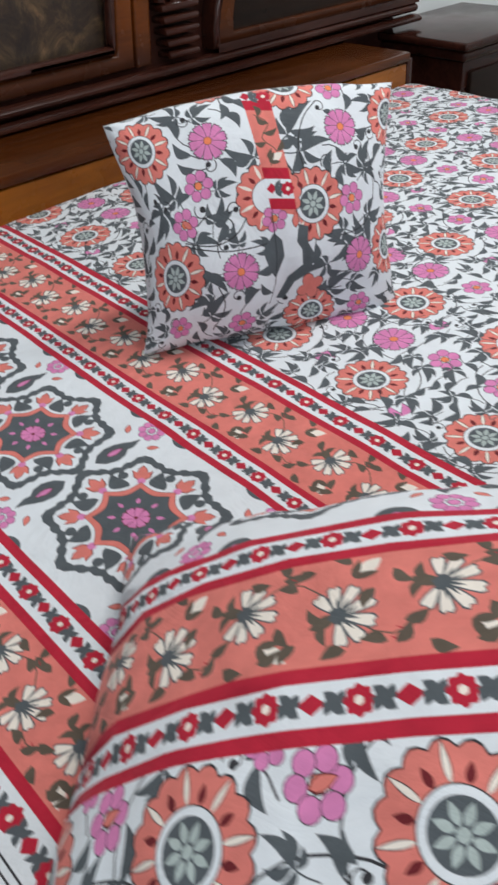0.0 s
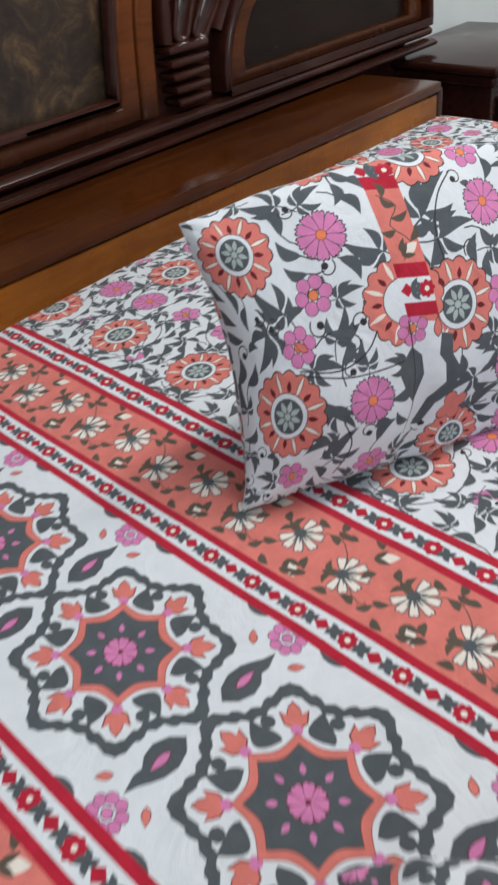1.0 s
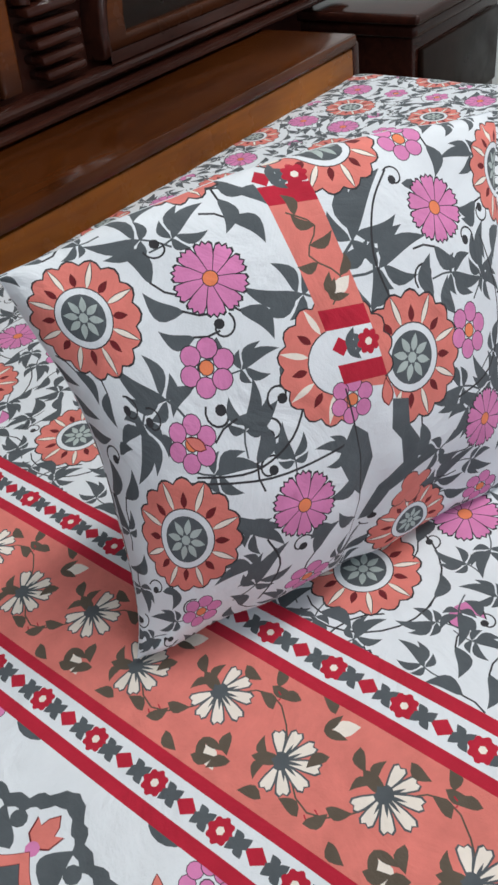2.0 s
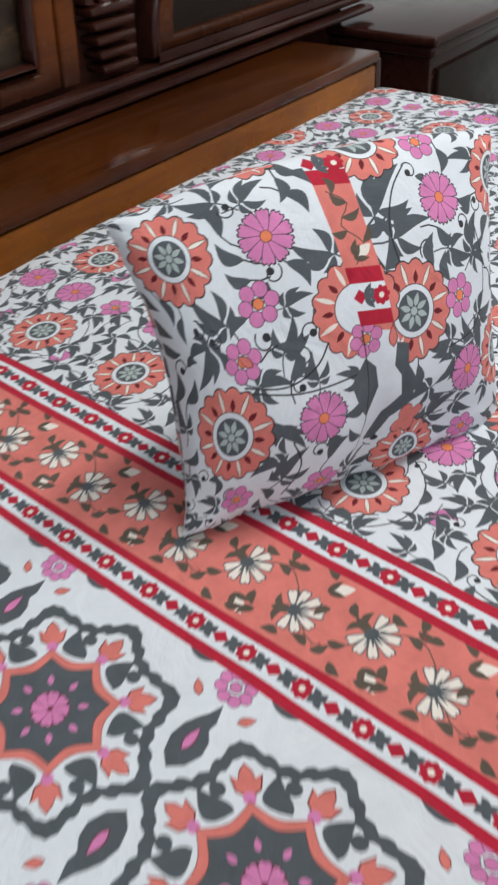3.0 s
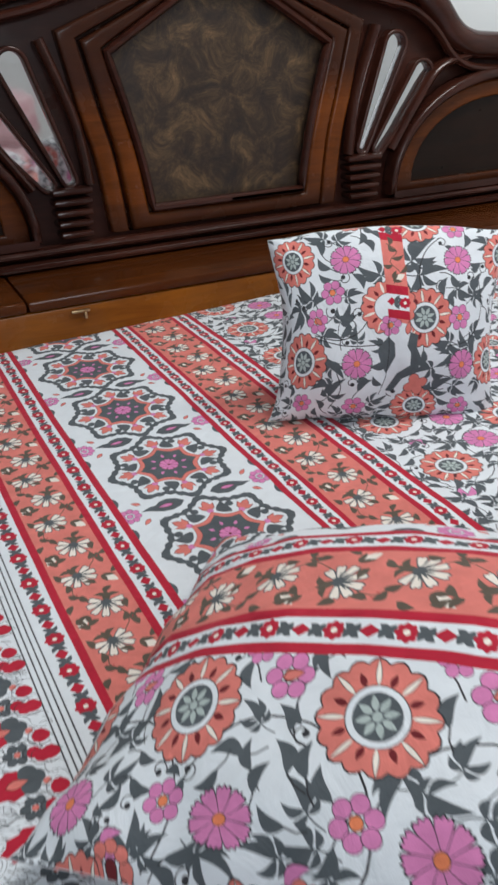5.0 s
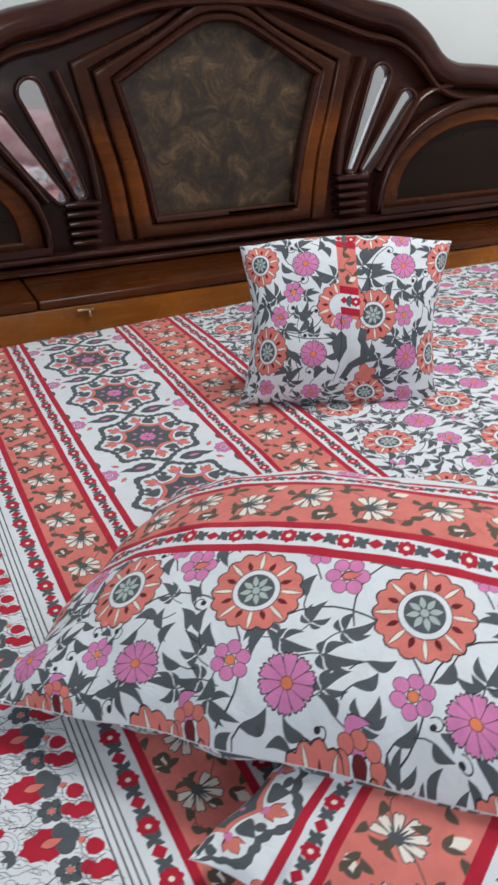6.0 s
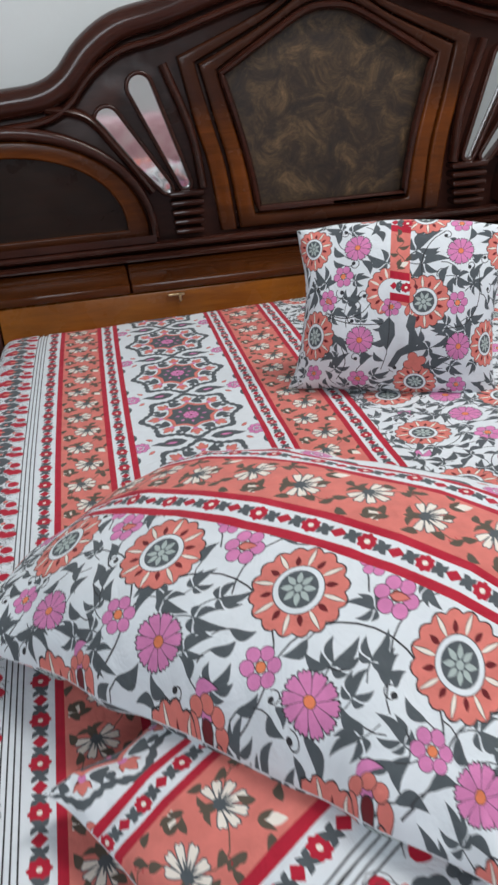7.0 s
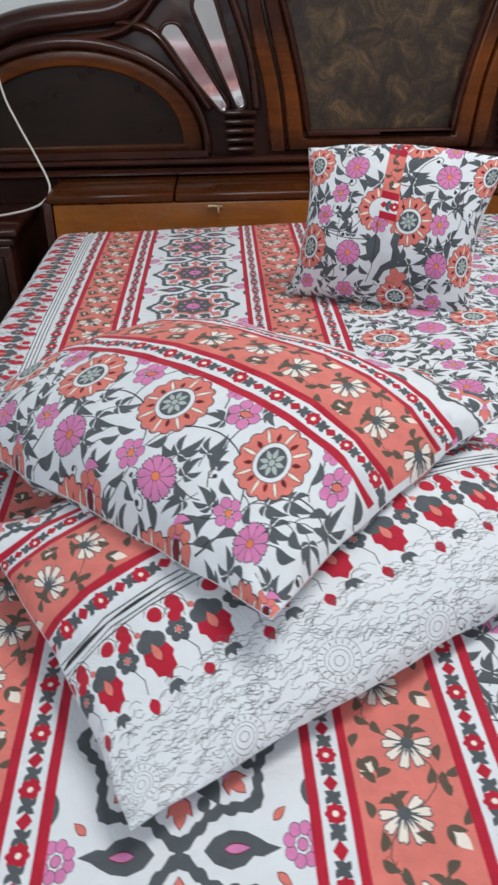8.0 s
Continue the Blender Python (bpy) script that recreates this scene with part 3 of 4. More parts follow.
def mirror_x(pts):
    """Outline of the right half (u, z) from the bottom centre to the top centre, closed over both sides."""
    right = [(XC + u, z) for u, z in pts]
    left = [(XC - u, z) for u, z in reversed(pts)]
    return right + [p for p in left if abs(p[0] - XC) > 1e-6]


def bed_frame():
    bed = empty("bed", "dark carved wooden double bed with a tall headboard", "bed")
    top = [(0.0, 1.300), (0.16, 1.290), (0.30, 1.252), (0.40, 1.222), (0.50, 1.200), (0.575, 1.155), (0.635, 1.094), (0.70, 1.064), (0.80, 1.054), (0.92, 1.040), (1.02, 1.005), (1.10, 0.93), (1.145, 0.84)]
    line = [(p.x, p.y) for p in smooth_line([(u, z, 0) for u, z in top], 5)]
    board = [(0.0, 0.30), (1.13, 0.30), (1.13, 0.70)] + list(reversed(line))
    part("backboard", prism(mirror_x(board), -0.050, 0.0, 0.006), MAHOGANY_SATIN, bed)
    # the thick rounded rail along the top
    rail = [(XC - u, -0.065, z - 0.030) for u, z in reversed(line)] + [(XC + u, -0.065, z - 0.030) for u, z in line[1:]]
    prof = [(0.034 * math.copysign(abs(math.cos(a)) ** 0.8, math.cos(a)), 0.040 * math.sin(a)) for a in [2 * math.pi * k / 18 for k in range(18)]]
    part("crown_rail", sweep(rail, prof), MAHOGANY, bed, "thick rounded dark rail")
    bead = [(XC - u, -0.080, z - 0.082) for u, z in reversed(line)] + [(XC + u, -0.080, z - 0.082) for u, z in line[1:]]
    part("bead", sweep(bead, oval(0.010, 0.014, 10)), MAHOGANY, bed)

    def shield(grow, low, up):
        side = [(0.278 + grow, 1.063 + up), (0.248 + grow, 0.95), (0.222 + grow, 0.84), (0.205 + grow, 0.722 - low)]
        side = [(p.x, p.y) for p in smooth_line([(a, b, 0) for a, b in side], 5)]
        crown = [(p.x, p.y) for p in smooth_line([(0.0, 1.196 + up * 1.6, 0), (0.06, 1.186 + up * 1.6, 0), (0.16, 1.130 + up * 1.4, 0), (0.278 + grow, 1.063 + up, 0)], 4)][:-1]
        return mirror_x([(0.0, 0.722 - low)] + list(reversed(side)) + list(reversed(crown)))
    inner, mid, mid2, outer = shield(0, 0, 0), shield(0.042, 0.034, 0.016), shield(0.050, 0.034, 0.020), shield(0.092, 0.034, 0.036)
    part("leather_panel", prism(shield(0.004, 0.004, 0.004), -0.062, -0.045, 0.0), LEATHER, bed, "mottled brown leather panel")
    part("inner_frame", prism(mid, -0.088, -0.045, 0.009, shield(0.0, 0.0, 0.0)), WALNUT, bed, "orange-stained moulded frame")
    loop = shield(-0.010, -0.010, -0.008)
    loop = [(x, -0.080, z) for x, z in loop + loop[:2]]
    part("panel_bead", sweep(loop, oval(0.010, 0.016, 10), False), MAHOGANY, bed, "glossy dark bead")
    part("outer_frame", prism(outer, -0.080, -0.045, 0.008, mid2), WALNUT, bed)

    for s in (-1, 1):
        # arch beside the fan: dark inset, orange rim and dark outer hood
        def arch(a, b, base, n=26):
            return [(XC + s * (0.82 + a * math.cos(math.pi * k / n)), base + b * max(0.0, math.sin(math.pi * k / n)) ** 0.9) for k in range(n + 1)]
        part("arch_inset", prism(arch(0.285, 0.196, 0.712), -0.060, -0.045, 0.0), INSET, bed, "near-black polished inset")
        n = 26
        o, i = arch(0.340, 0.258, 0.690), arch(0.285, 0.196, 0.712)
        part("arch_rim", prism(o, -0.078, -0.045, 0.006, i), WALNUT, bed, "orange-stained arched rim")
        o2, i2 = arch(0.362, 0.292, 0.688), arch(0.343, 0.261, 0.690)
        part("arch_hood", prism(o2, -0.100, -0.045, 0.010, i2), MAHOGANY, bed)

        # the fan: mirrors between ribs that spread upwards from a fluted block
        def teardrop(u0, z0, u1, z1, w0, w1, grow=0.0):
            d = Vector((u1 - u0, z1 - z0))
            L, d = d.length, d.normalized()
            q = Vector((-d.y, d.x))
            pts = []
            for k in range(11):
                a = -math.pi / 2 + math.pi * k / 10
                pts.append(Vector((u1, z1)) + d * math.cos(a) * (w1 + grow) + q * math.sin(a) * (w1 + grow))
            for k in range(7):
                a = math.pi / 2 + math.pi * k / 6
                pts.append(Vector((u0, z0)) + d * math.cos(a) * (w0 + grow) + q * math.sin(a) * (w0 + grow))
            return [(XC + s * p.x, p.y) for p in pts]
        for u0, z0, u1, z1 in ((0.378, 0.812, 0.464, 1.040), (0.426, 0.806, 0.550, 0.974)):
            part("mirror", prism(teardrop(u0, z0, u1, z1, 0.011, 0.026), -0.062, -0.048, 0.0), GLASS, bed, "narrow teardrop mirror inlay")
            part("mirror_rim", prism(teardrop(u0, z0, u1, z1, 0.011, 0.026, 0.010), -0.080, -0.045, 0.004, teardrop(u0, z0, u1, z1, 0.011, 0.026)), MAHOGANY, bed)
        for pts in ([(0.335, 0.80), (0.352, 0.93), (0.405, 1.085)], [(0.462, 0.800), (0.530, 0.90), (0.600, 0.985), (0.69, 1.008)]):
            path = [(XC + s * p.x, -0.070, p.y) for p in smooth_line([(a, b, 0) for a, b in pts], 7)]
            part("fan_rib", sweep(path, oval(0.012, 0.024, 12)), MAHOGANY, bed)
        for k in range(5):
            z = 0.690 + 0.023 * k
            part("flute", box(XC + s * 0.375 - 0.042 - 0.004 * k / 2, XC + s * 0.380 + 0.038 + 0.004 * k / 2, -0.098, -0.045, z, z + 0.015, 0.006), MAHOGANY, bed)
    # foot mouldings of the headboard
    for z, y, a, b in ((0.668, -0.082, 0.012, 0.022), (0.643, -0.090, 0.010, 0.030)):
        part("moulding", sweep([(XC - 1.165, y, z), (XC - 0.4, y, z), (XC + 0.4, y, z), (XC + 1.165, y, z)], oval(a, b, 14)), MAHOGANY, bed)
    # storage shelf with its lids, front lip and honey-coloured front
    for x0, x1 in ((-0.905, -0.585), (-0.582, 0.845)):
        part("shelf_lid", box(x0, x1, -0.322, -0.06, 0.612, 0.634, 0.006), SHELF_WOOD, bed, "glossy brown shelf lid")
    part("shelf_front", box(-0.890, 0.835, -0.318, -0.295, 0.30, 0.610, 0.004), RAIL_WOOD, bed, "honey-stained front board")
    part("shelf_side", box(0.836, 0.856, -0.318, -0.06, 0.25, 0.618, 0.003), MAHOGANY, bed)
    part("shelf_side", box(-0.915, -0.893, -0.318, -0.06, 0.25, 0.618, 0.003), MAHOGANY, bed)
    latch = box(-0.500, -0.462, -0.325, -0.317, 0.597, 0.603, 0.002)
    box(-0.476, -0.470, -0.329, -0.318, 0.584, 0.599, 0.002, 2, latch)
    part("latch", latch, BRASS, bed, "small worn brass latch")
    for x0, x1 in ((-0.90, -0.865), (0.815, 0.85)):
        part("side_rail", box(x0, x1, LEN_FOOT + 0.03, -0.32, 0.16, 0.34, 0.006), MAHOGANY, bed)
    part("foot_rail", box(-0.90, 0.85, LEN_FOOT - 0.02, LEN_FOOT + 0.03, 0.16, 0.36, 0.006), MAHOGANY, bed)
    for x in (-0.88, 0.83):
        for y in (LEN_FOOT + 0.01, -0.36):
            part("leg", box(x - 0.035, x + 0.035, y - 0.035, y + 0.035, 0.0, 0.17, 0.006), MAHOGANY, bed)
    part("slat_base", box(-0.865, 0.815, LEN_FOOT + 0.03, -0.32, 0.27, 0.30, 0.003), SHELF_WOOD, bed)
    return bed


bed_frame()
tagged(part("mattress", box(-0.875, 0.85, LEN_FOOT, -0.325, 0.302, 0.528, 0.035, 5), DYES[WHITE]), "thick white mattress under a printed sheet", "mattress")

# ---- the printed bedsheet ----
Y0 = -0.436


def drape(p, q):
    """Cloth coordinates (across, down the bed) to the bed: slight gathering towards the foot, rounded over the edges."""
    y = Y0 - q
    d = np.clip(-0.4 - y, 0, 2)
    p = np.where(p < -0.67, -0.6413 + (p + 0.67) * 1.02, np.where(p < -0.416, -0.416 + (p + 0.416) * 0.887, p))
    x = -0.299 + (p + 0.293) * (1.012 - 0.037 * d ** 2)
    flat_x, flat_y = x.copy(), y.copy()
    z = 0.5525 + 0.03 * np.clip(x + 0.35, -0.3, 0.4) + 0.0028 * soft_noise(x, y, 14, 3) + 0.0012 * soft_noise(x, y, 45, 5)
    # long shallow creases that run out from under the pillows and the cushion
    for cx, cy, a, wide, high in ((-0.50, -1.20, 0.5, 0.030, 0.004), (-0.38, -1.06, 2.2, 0.022, 0.003), (-0.62, -0.75, 1.1, 0.035, 0.003), (-0.10, -1.15, 0.2, 0.028, 0.004), (0.05, -0.80, 2.7, 0.030, 0.004), (-0.45, -1.98, 2.9, 0.025, 0.004), (-0.25, -2.05, 1.9, 0.03, 0.004)):
        along, across = (x - cx) * math.cos(a) + (y - cy) * math.sin(a), (y - cy) * math.cos(a) - (x - cx) * math.sin(a)
        z = z + high * np.exp(-(across / wide) ** 2 - (along / 0.16) ** 2)
    R = 0.04

    def fold(c, edge, sign, z):
        over = np.clip(sign * (c - edge), 0, None)
        a = np.clip(over / R, 0, math.pi / 2)
        down = np.clip(over - R * math.pi / 2, 0, None)
        return np.where(over > 0, edge + sign * R * np.sin(a), c), z - R * (1 - np.cos(a)) - down, down
    x, z, dl = fold(x, -0.858, -1, z)
    x = x - np.clip(dl, 0, 0.3) * (0.12 + 0.10 * np.sin(flat_y * 9) + 0.05 * np.sin(flat_y * 23))
    x, z, dr = fold(x, 0.838, 1, z)
    x = x + np.clip(dr, 0, 0.3) * (0.10 + 0.08 * np.sin(flat_y * 8))
    y, z, df = fold(y, LEN_FOOT - 0.0, -1, z)
    y = y - np.clip(df, 0, 0.3) * (0.10 + 0.08 * np.sin(flat_x * 10))
    over = np.clip(y + 0.345, 0, None)
    z = z - 3.2 * over ** 2
    return np.stack([x, y, z], 1)


def bedsheet():
    Q0, Q1 = -0.124, 2.08
    pieces = []

    def repeat(motifs, x0, x1, period, step=0.012, start=0.0):
        """One period of a band, cut once and laid end to end."""
        co, tr, cl = cut(motifs, x0, x1, start, start + period, step)
        j0, j1 = math.floor((Q0 - start) / period), math.ceil((Q1 - start) / period)
        for j in range(j0, j1):
            c = co + np.array([0, j * period])
            if (j * period + start) >= Q0 and (j + 1) * period + start <= Q1:
                pieces.append((c, tr, cl))
            else:
                mid = c[tr].mean(1)[:, 1]
                ok = (mid > Q0) & (mid < Q1)
                pieces.append((c, tr[ok], cl[ok]))
    # from the open side: drawn border, buds, first coral band, medallions, second coral band, flower field
    repeat(line_art(-1.30, -0.955, 0.0, 6 * BUD, 4, 1.3, 40), -1.30, -0.955, 6 * BUD, 0.02)
    repeat(slab(-0.955, -0.800, -0.1, 0.5, WHITE) + line_art(-0.955, -0.826, 0, 6 * BUD, 9, 1.7, 40) + bud_run(-0.955, -0.800, -0.1, 0.50, 0.003)[1:], -0.955, -0.800, 6 * BUD, 0.012)

    def band(run, x0, x1, period, phase):
        repeat(run(x0, x1, -0.1, 0.3, phase), x0, x1, period)

    def red(x0, x1):
        repeat(slab(x0, x1, -0.1, 0.3, RED), x0, x1, 0.12)
    band(chain_run, -0.800, -0.772, CHAIN, 0.01)
    red(-0.772, -0.763)
    band(coral_run, -0.763, -0.692, 0.125, 0.03)
    red(-0.692, -0.683)
    band(chain_run, -0.683, -0.656, CHAIN, 0.044)
    red(-0.656, -0.645)
    repeat(medal_run(-0.645, -0.416, -0.2, 0.5, 0.065, -0.5305), -0.645, -0.416, MEDAL_STEP)
    red(-0.416, -0.407)
    band(chain_run, -0.407, -0.384, CHAIN, 0.029)
    red(-0.384, -0.376)
    band(coral_run, -0.376, -0.291, 0.125, 0.0615)
    red(-0.291, -0.282)
    band(chain_run, -0.282, -0.257, CHAIN, 0.0258)
    red(-0.257, -0.247)
    # the field: one tile of two columns, moved across
    repeat(field_print(-0.247, -0.247 + 2 * PAIR, -0.1, 0.5, -0.187, 0.054), -0.247, -0.247 + 2 * PAIR, 2 * ROW)
    tile = pieces[-(math.ceil(Q1 / (2 * ROW)) - math.floor(Q0 / (2 * ROW))):]
    for i in range(1, 4):
        for co, tr, cl in tile:
            pieces.append((co + np.array([i * 2 * PAIR, 0]), tr, cl))
    co, tr, cl = weld(pieces)
    ob = cloth_object("bedsheet", drape(co[:, 0], co[:, 1]), tr, cl)
    tagged(ob, "white cotton bedsheet printed with coral bands, medallions and flowers", "bedsheet")


bedsheet()


# ---- pillows and cushion ----
def pillow(name, label, category, corners, top, under, print_top, print_under, seed, inset=0.05, wrinkle=0.003, step=0.010, power=0.55, slack=1.1, inset_w=None, crest=0.0, fold=None, ruffle=1.4):
    """A stuffed case on four corners (a, b, c, d in turn): the print is laid over it, a seam runs round the rim.
    u runs from a to b, w from a to d, both in metres from the middle."""
    P = [np.array(c, dtype=float) for c in corners]
    inset_w = inset if inset_w is None else inset_w
    a, b = slack * np.linalg.norm(P[1] - P[0]) / 2, slack * np.linalg.norm(P[3] - P[0]) / 2
    n = np.cross(P[1] - P[0], P[3] - P[0])
    n /= np.linalg.norm(n)

    def place(u, w, height, side):
        s, t = u / a, w / b
        s, t = s * (1.18 - 0.18 * s ** 2), t * (1.18 - 0.18 * t ** 2)
        si, ti = s * (1 - inset * (1 - t ** 2) * np.abs(s) ** 4), t * (1 - inset_w * (1 - s ** 2) * np.abs(t) ** 4)
        ti = ti + crest * (1 - s ** 2) * np.clip(t, 0, 1) ** 4
        wave = np.clip(np.maximum(np.abs(s), np.abs(t)) - 0.6, 0, 1) * 2.5
        si, ti = si + wave * ruffle * 0.016 * soft_noise(u, w, 30, seed + 7), ti + wave * ruffle * 0.020 * soft_noise(u, w, 34, seed + 8)
        k = [((1 - si) * (1 - ti) / 4), ((1 + si) * (1 - ti) / 4), ((1 + si) * (1 + ti) / 4), ((1 - si) * (1 + ti) / 4)]
        base = sum(kk[:, None] * p for kk, p in zip(k, P))
        body = np.clip((1 - s ** 2) * (1 - t ** 2), 0, 1)
        h = height * body ** power
        edge = np.clip(1 - np.maximum(np.abs(s), np.abs(t)), 0, 1)
        h = h + side * wrinkle * np.clip(body * 6, 0, 1) * (soft_noise(u, w, 26, seed) + 0.35 * soft_noise(u, w, 62, seed + 3))
        # puckers that run in from the seam
        h = h + side * wrinkle * 0.9 * np.exp(-edge * 9) * np.clip(edge * 30, 0, 1) * 1.5 * np.sin(70 * np.where(np.abs(s) > np.abs(t), w, u) + 3 * soft_noise(u, w, 12, seed + 1))
        if fold and side > 0:
            h = h + fold(s, t)
        return base + n * h[:, None]
    tops = weld([cut(print_top, -a, a, -b, b, step)])
    low = weld([cut(print_under, -a, a, -b, b, step * 1.4)])
    upper = place(tops[0][:, 0], tops[0][:, 1], top, 1)
    lower = place(low[0][:, 0], low[0][:, 1], -under, -1)
    thing = cloth_object(name, np.concatenate([upper, lower]), np.concatenate([tops[1], low[1][:, ::-1] + len(upper)]), np.concatenate([tops[2], low[2]]))
    tagged(thing, label, category)
    # the piped seam round the rim
    m = 40
    s = np.concatenate([np.linspace(-1, 1, m), np.ones(m), np.linspace(1, -1, m), -np.ones(m)])
    t = np.concatenate([-np.ones(m), np.linspace(-1, 1, m), np.ones(m), np.linspace(1, -1, m)])
    rim = place(s * a, t * b, 0.0, 1)
    mid = rim.mean(0)
    bm = bmesh.new()
    rings = []
    for p in rim:
        out = (p - mid) / np.linalg.norm(p - mid)
        rings.append([bm.verts.new(Vector(p + out * 0.0004 * math.cos(q) + n * 0.0007 * math.sin(q))) for q in (0, 1.26, 2.51, 3.77, 5.03)])
    for i in range(len(rings)):
        r, q = rings[i], rings[(i + 1) % len(rings)]
        for j in range(5):
            bm.faces.new((r[j], r[(j + 1) % 5], q[(j + 1) % 5], q[j]))
    part("seam", bm, DYES[WHITE], thing, "stitched white seam")
    return thing


def turned(motifs):
    """Bands that run along u instead of along w."""
    return [([(y, x) for x, y in pts], dye) for pts, dye in motifs]


def pillow_upper():
    m = []
    # flower field along the open edge, rosettes in a row
    spots = []
    for k, u in enumerate((-0.334, -0.194, -0.054, 0.086, 0.226)):
        m += strip(arc(u, -0.096, 0.056, 20, 200, 14), 0.0014, LINE) + strip(arc(u + 0.075, -0.171, 0.070, 165, 60, 9), 0.0016, LINE) + strip(arc(u + 0.075, -0.171, 0.070, 60, -40, 8), 0.0016, LINE)
        spots += [(ROS, u, -0.096, 0.1, 0.96, 0.041), (DAISY, u + 0.044, -0.174, 0.3, 0.84, 0.024), (SIX, u - 0.004, -0.164, 0.4, 0.78, 0.018), (SIX, u + 0.074, -0.071, 0.1, 0.85, 0.019),
                  (SIX, u + 0.046, -0.050, 0.2, 0.6, 0.014), (TULIP, u + 0.092, -0.206, 0.3, 0.9, 0.010), (six(0.022, 8, CORAL, MAROON), u + 0.104, -0.219, 0.1, 1.0, 0.020)]
    spots += [(ROS, u + 0.07, -0.250, 0.3, 0.9, 0.036) for u in (-0.334, -0.194, -0.054, 0.086, 0.226)]
    m += fill_leaves(-0.34, 0.34, -0.25, -0.055, [(x, y, r) for _, x, y, _, _, r in spots], 17, 0.0265)
    for motif, x, y, turn, size, r in spots:
        m += put(motif, x, y, turn, size)
    for u in (-0.334, -0.194, -0.054, 0.086, 0.226):
        m += put(DROP, u + 0.068, -0.073, 0.3, 1.0)
    t = medal_run(0.103, 0.26, -0.34, 0.34, 0.08, 0.222)
    t += slab(-0.054, -0.045, -0.34, 0.34, RED) + chain_run(-0.045, -0.022, -0.34, 0.34, 0.01) + slab(-0.022, -0.013, -0.34, 0.34, RED)
    t += coral_run(-0.013, 0.062, -0.34, 0.34, 0.02) + slab(0.062, 0.071, -0.34, 0.34, RED) + chain_run(0.071, 0.094, -0.34, 0.34, 0.0) + slab(0.094, 0.103, -0.34, 0.34, RED)
    m += turned(t)
    pillow("pillow", "plump pillow in floral printed case, lying askew on another pillow", "pillow",
           [(-0.850, -1.442, 0.580), (-0.434, -1.900, 0.652), (-0.138, -1.555, 0.645), (-0.560, -1.160, 0.585)], 0.108, 0.050, m, field_print(-0.34, 0.34, -0.25, 0.25, 0.03, 0.02), 11, 0.05, 0.0055)


def pillow_lower():
    A = 0.34
    t = medal_run(-0.27, -0.137, -A, A, -0.24, -0.23)
    t += slab(-0.137, -0.128, -A, A, RED) + chain_run(-0.128, -0.104, -A, A, 0.0) + slab(-0.104, -0.095, -A, A, RED)
    t += coral_run(-0.095, -0.014, -A, A, 0.03) + slab(-0.014, -0.004, -A, A, RED) + chain_run(-0.004, 0.022, -A, A, 0.02)
    t += bud_run(0.022, 0.165, -A, A, 0.02, -1) + line_art(0.115, 0.27, -A, A, 21, 1.7, 90)
    pillow("pillow", "flat pillow printed with coral band, red buds and white border", "pillow",
           [(-0.230, -1.380, 0.580), (-0.732, -1.678, 0.582), (-0.535, -2.015, 0.572), (-0.036, -1.715, 0.580)], 0.062, 0.034,
           [([(-x, y) for x, y in pts], dye) for pts, dye in turned(t)], field_print(-0.34, 0.34, -0.25, 0.25, 0.0, 0.0), 12)


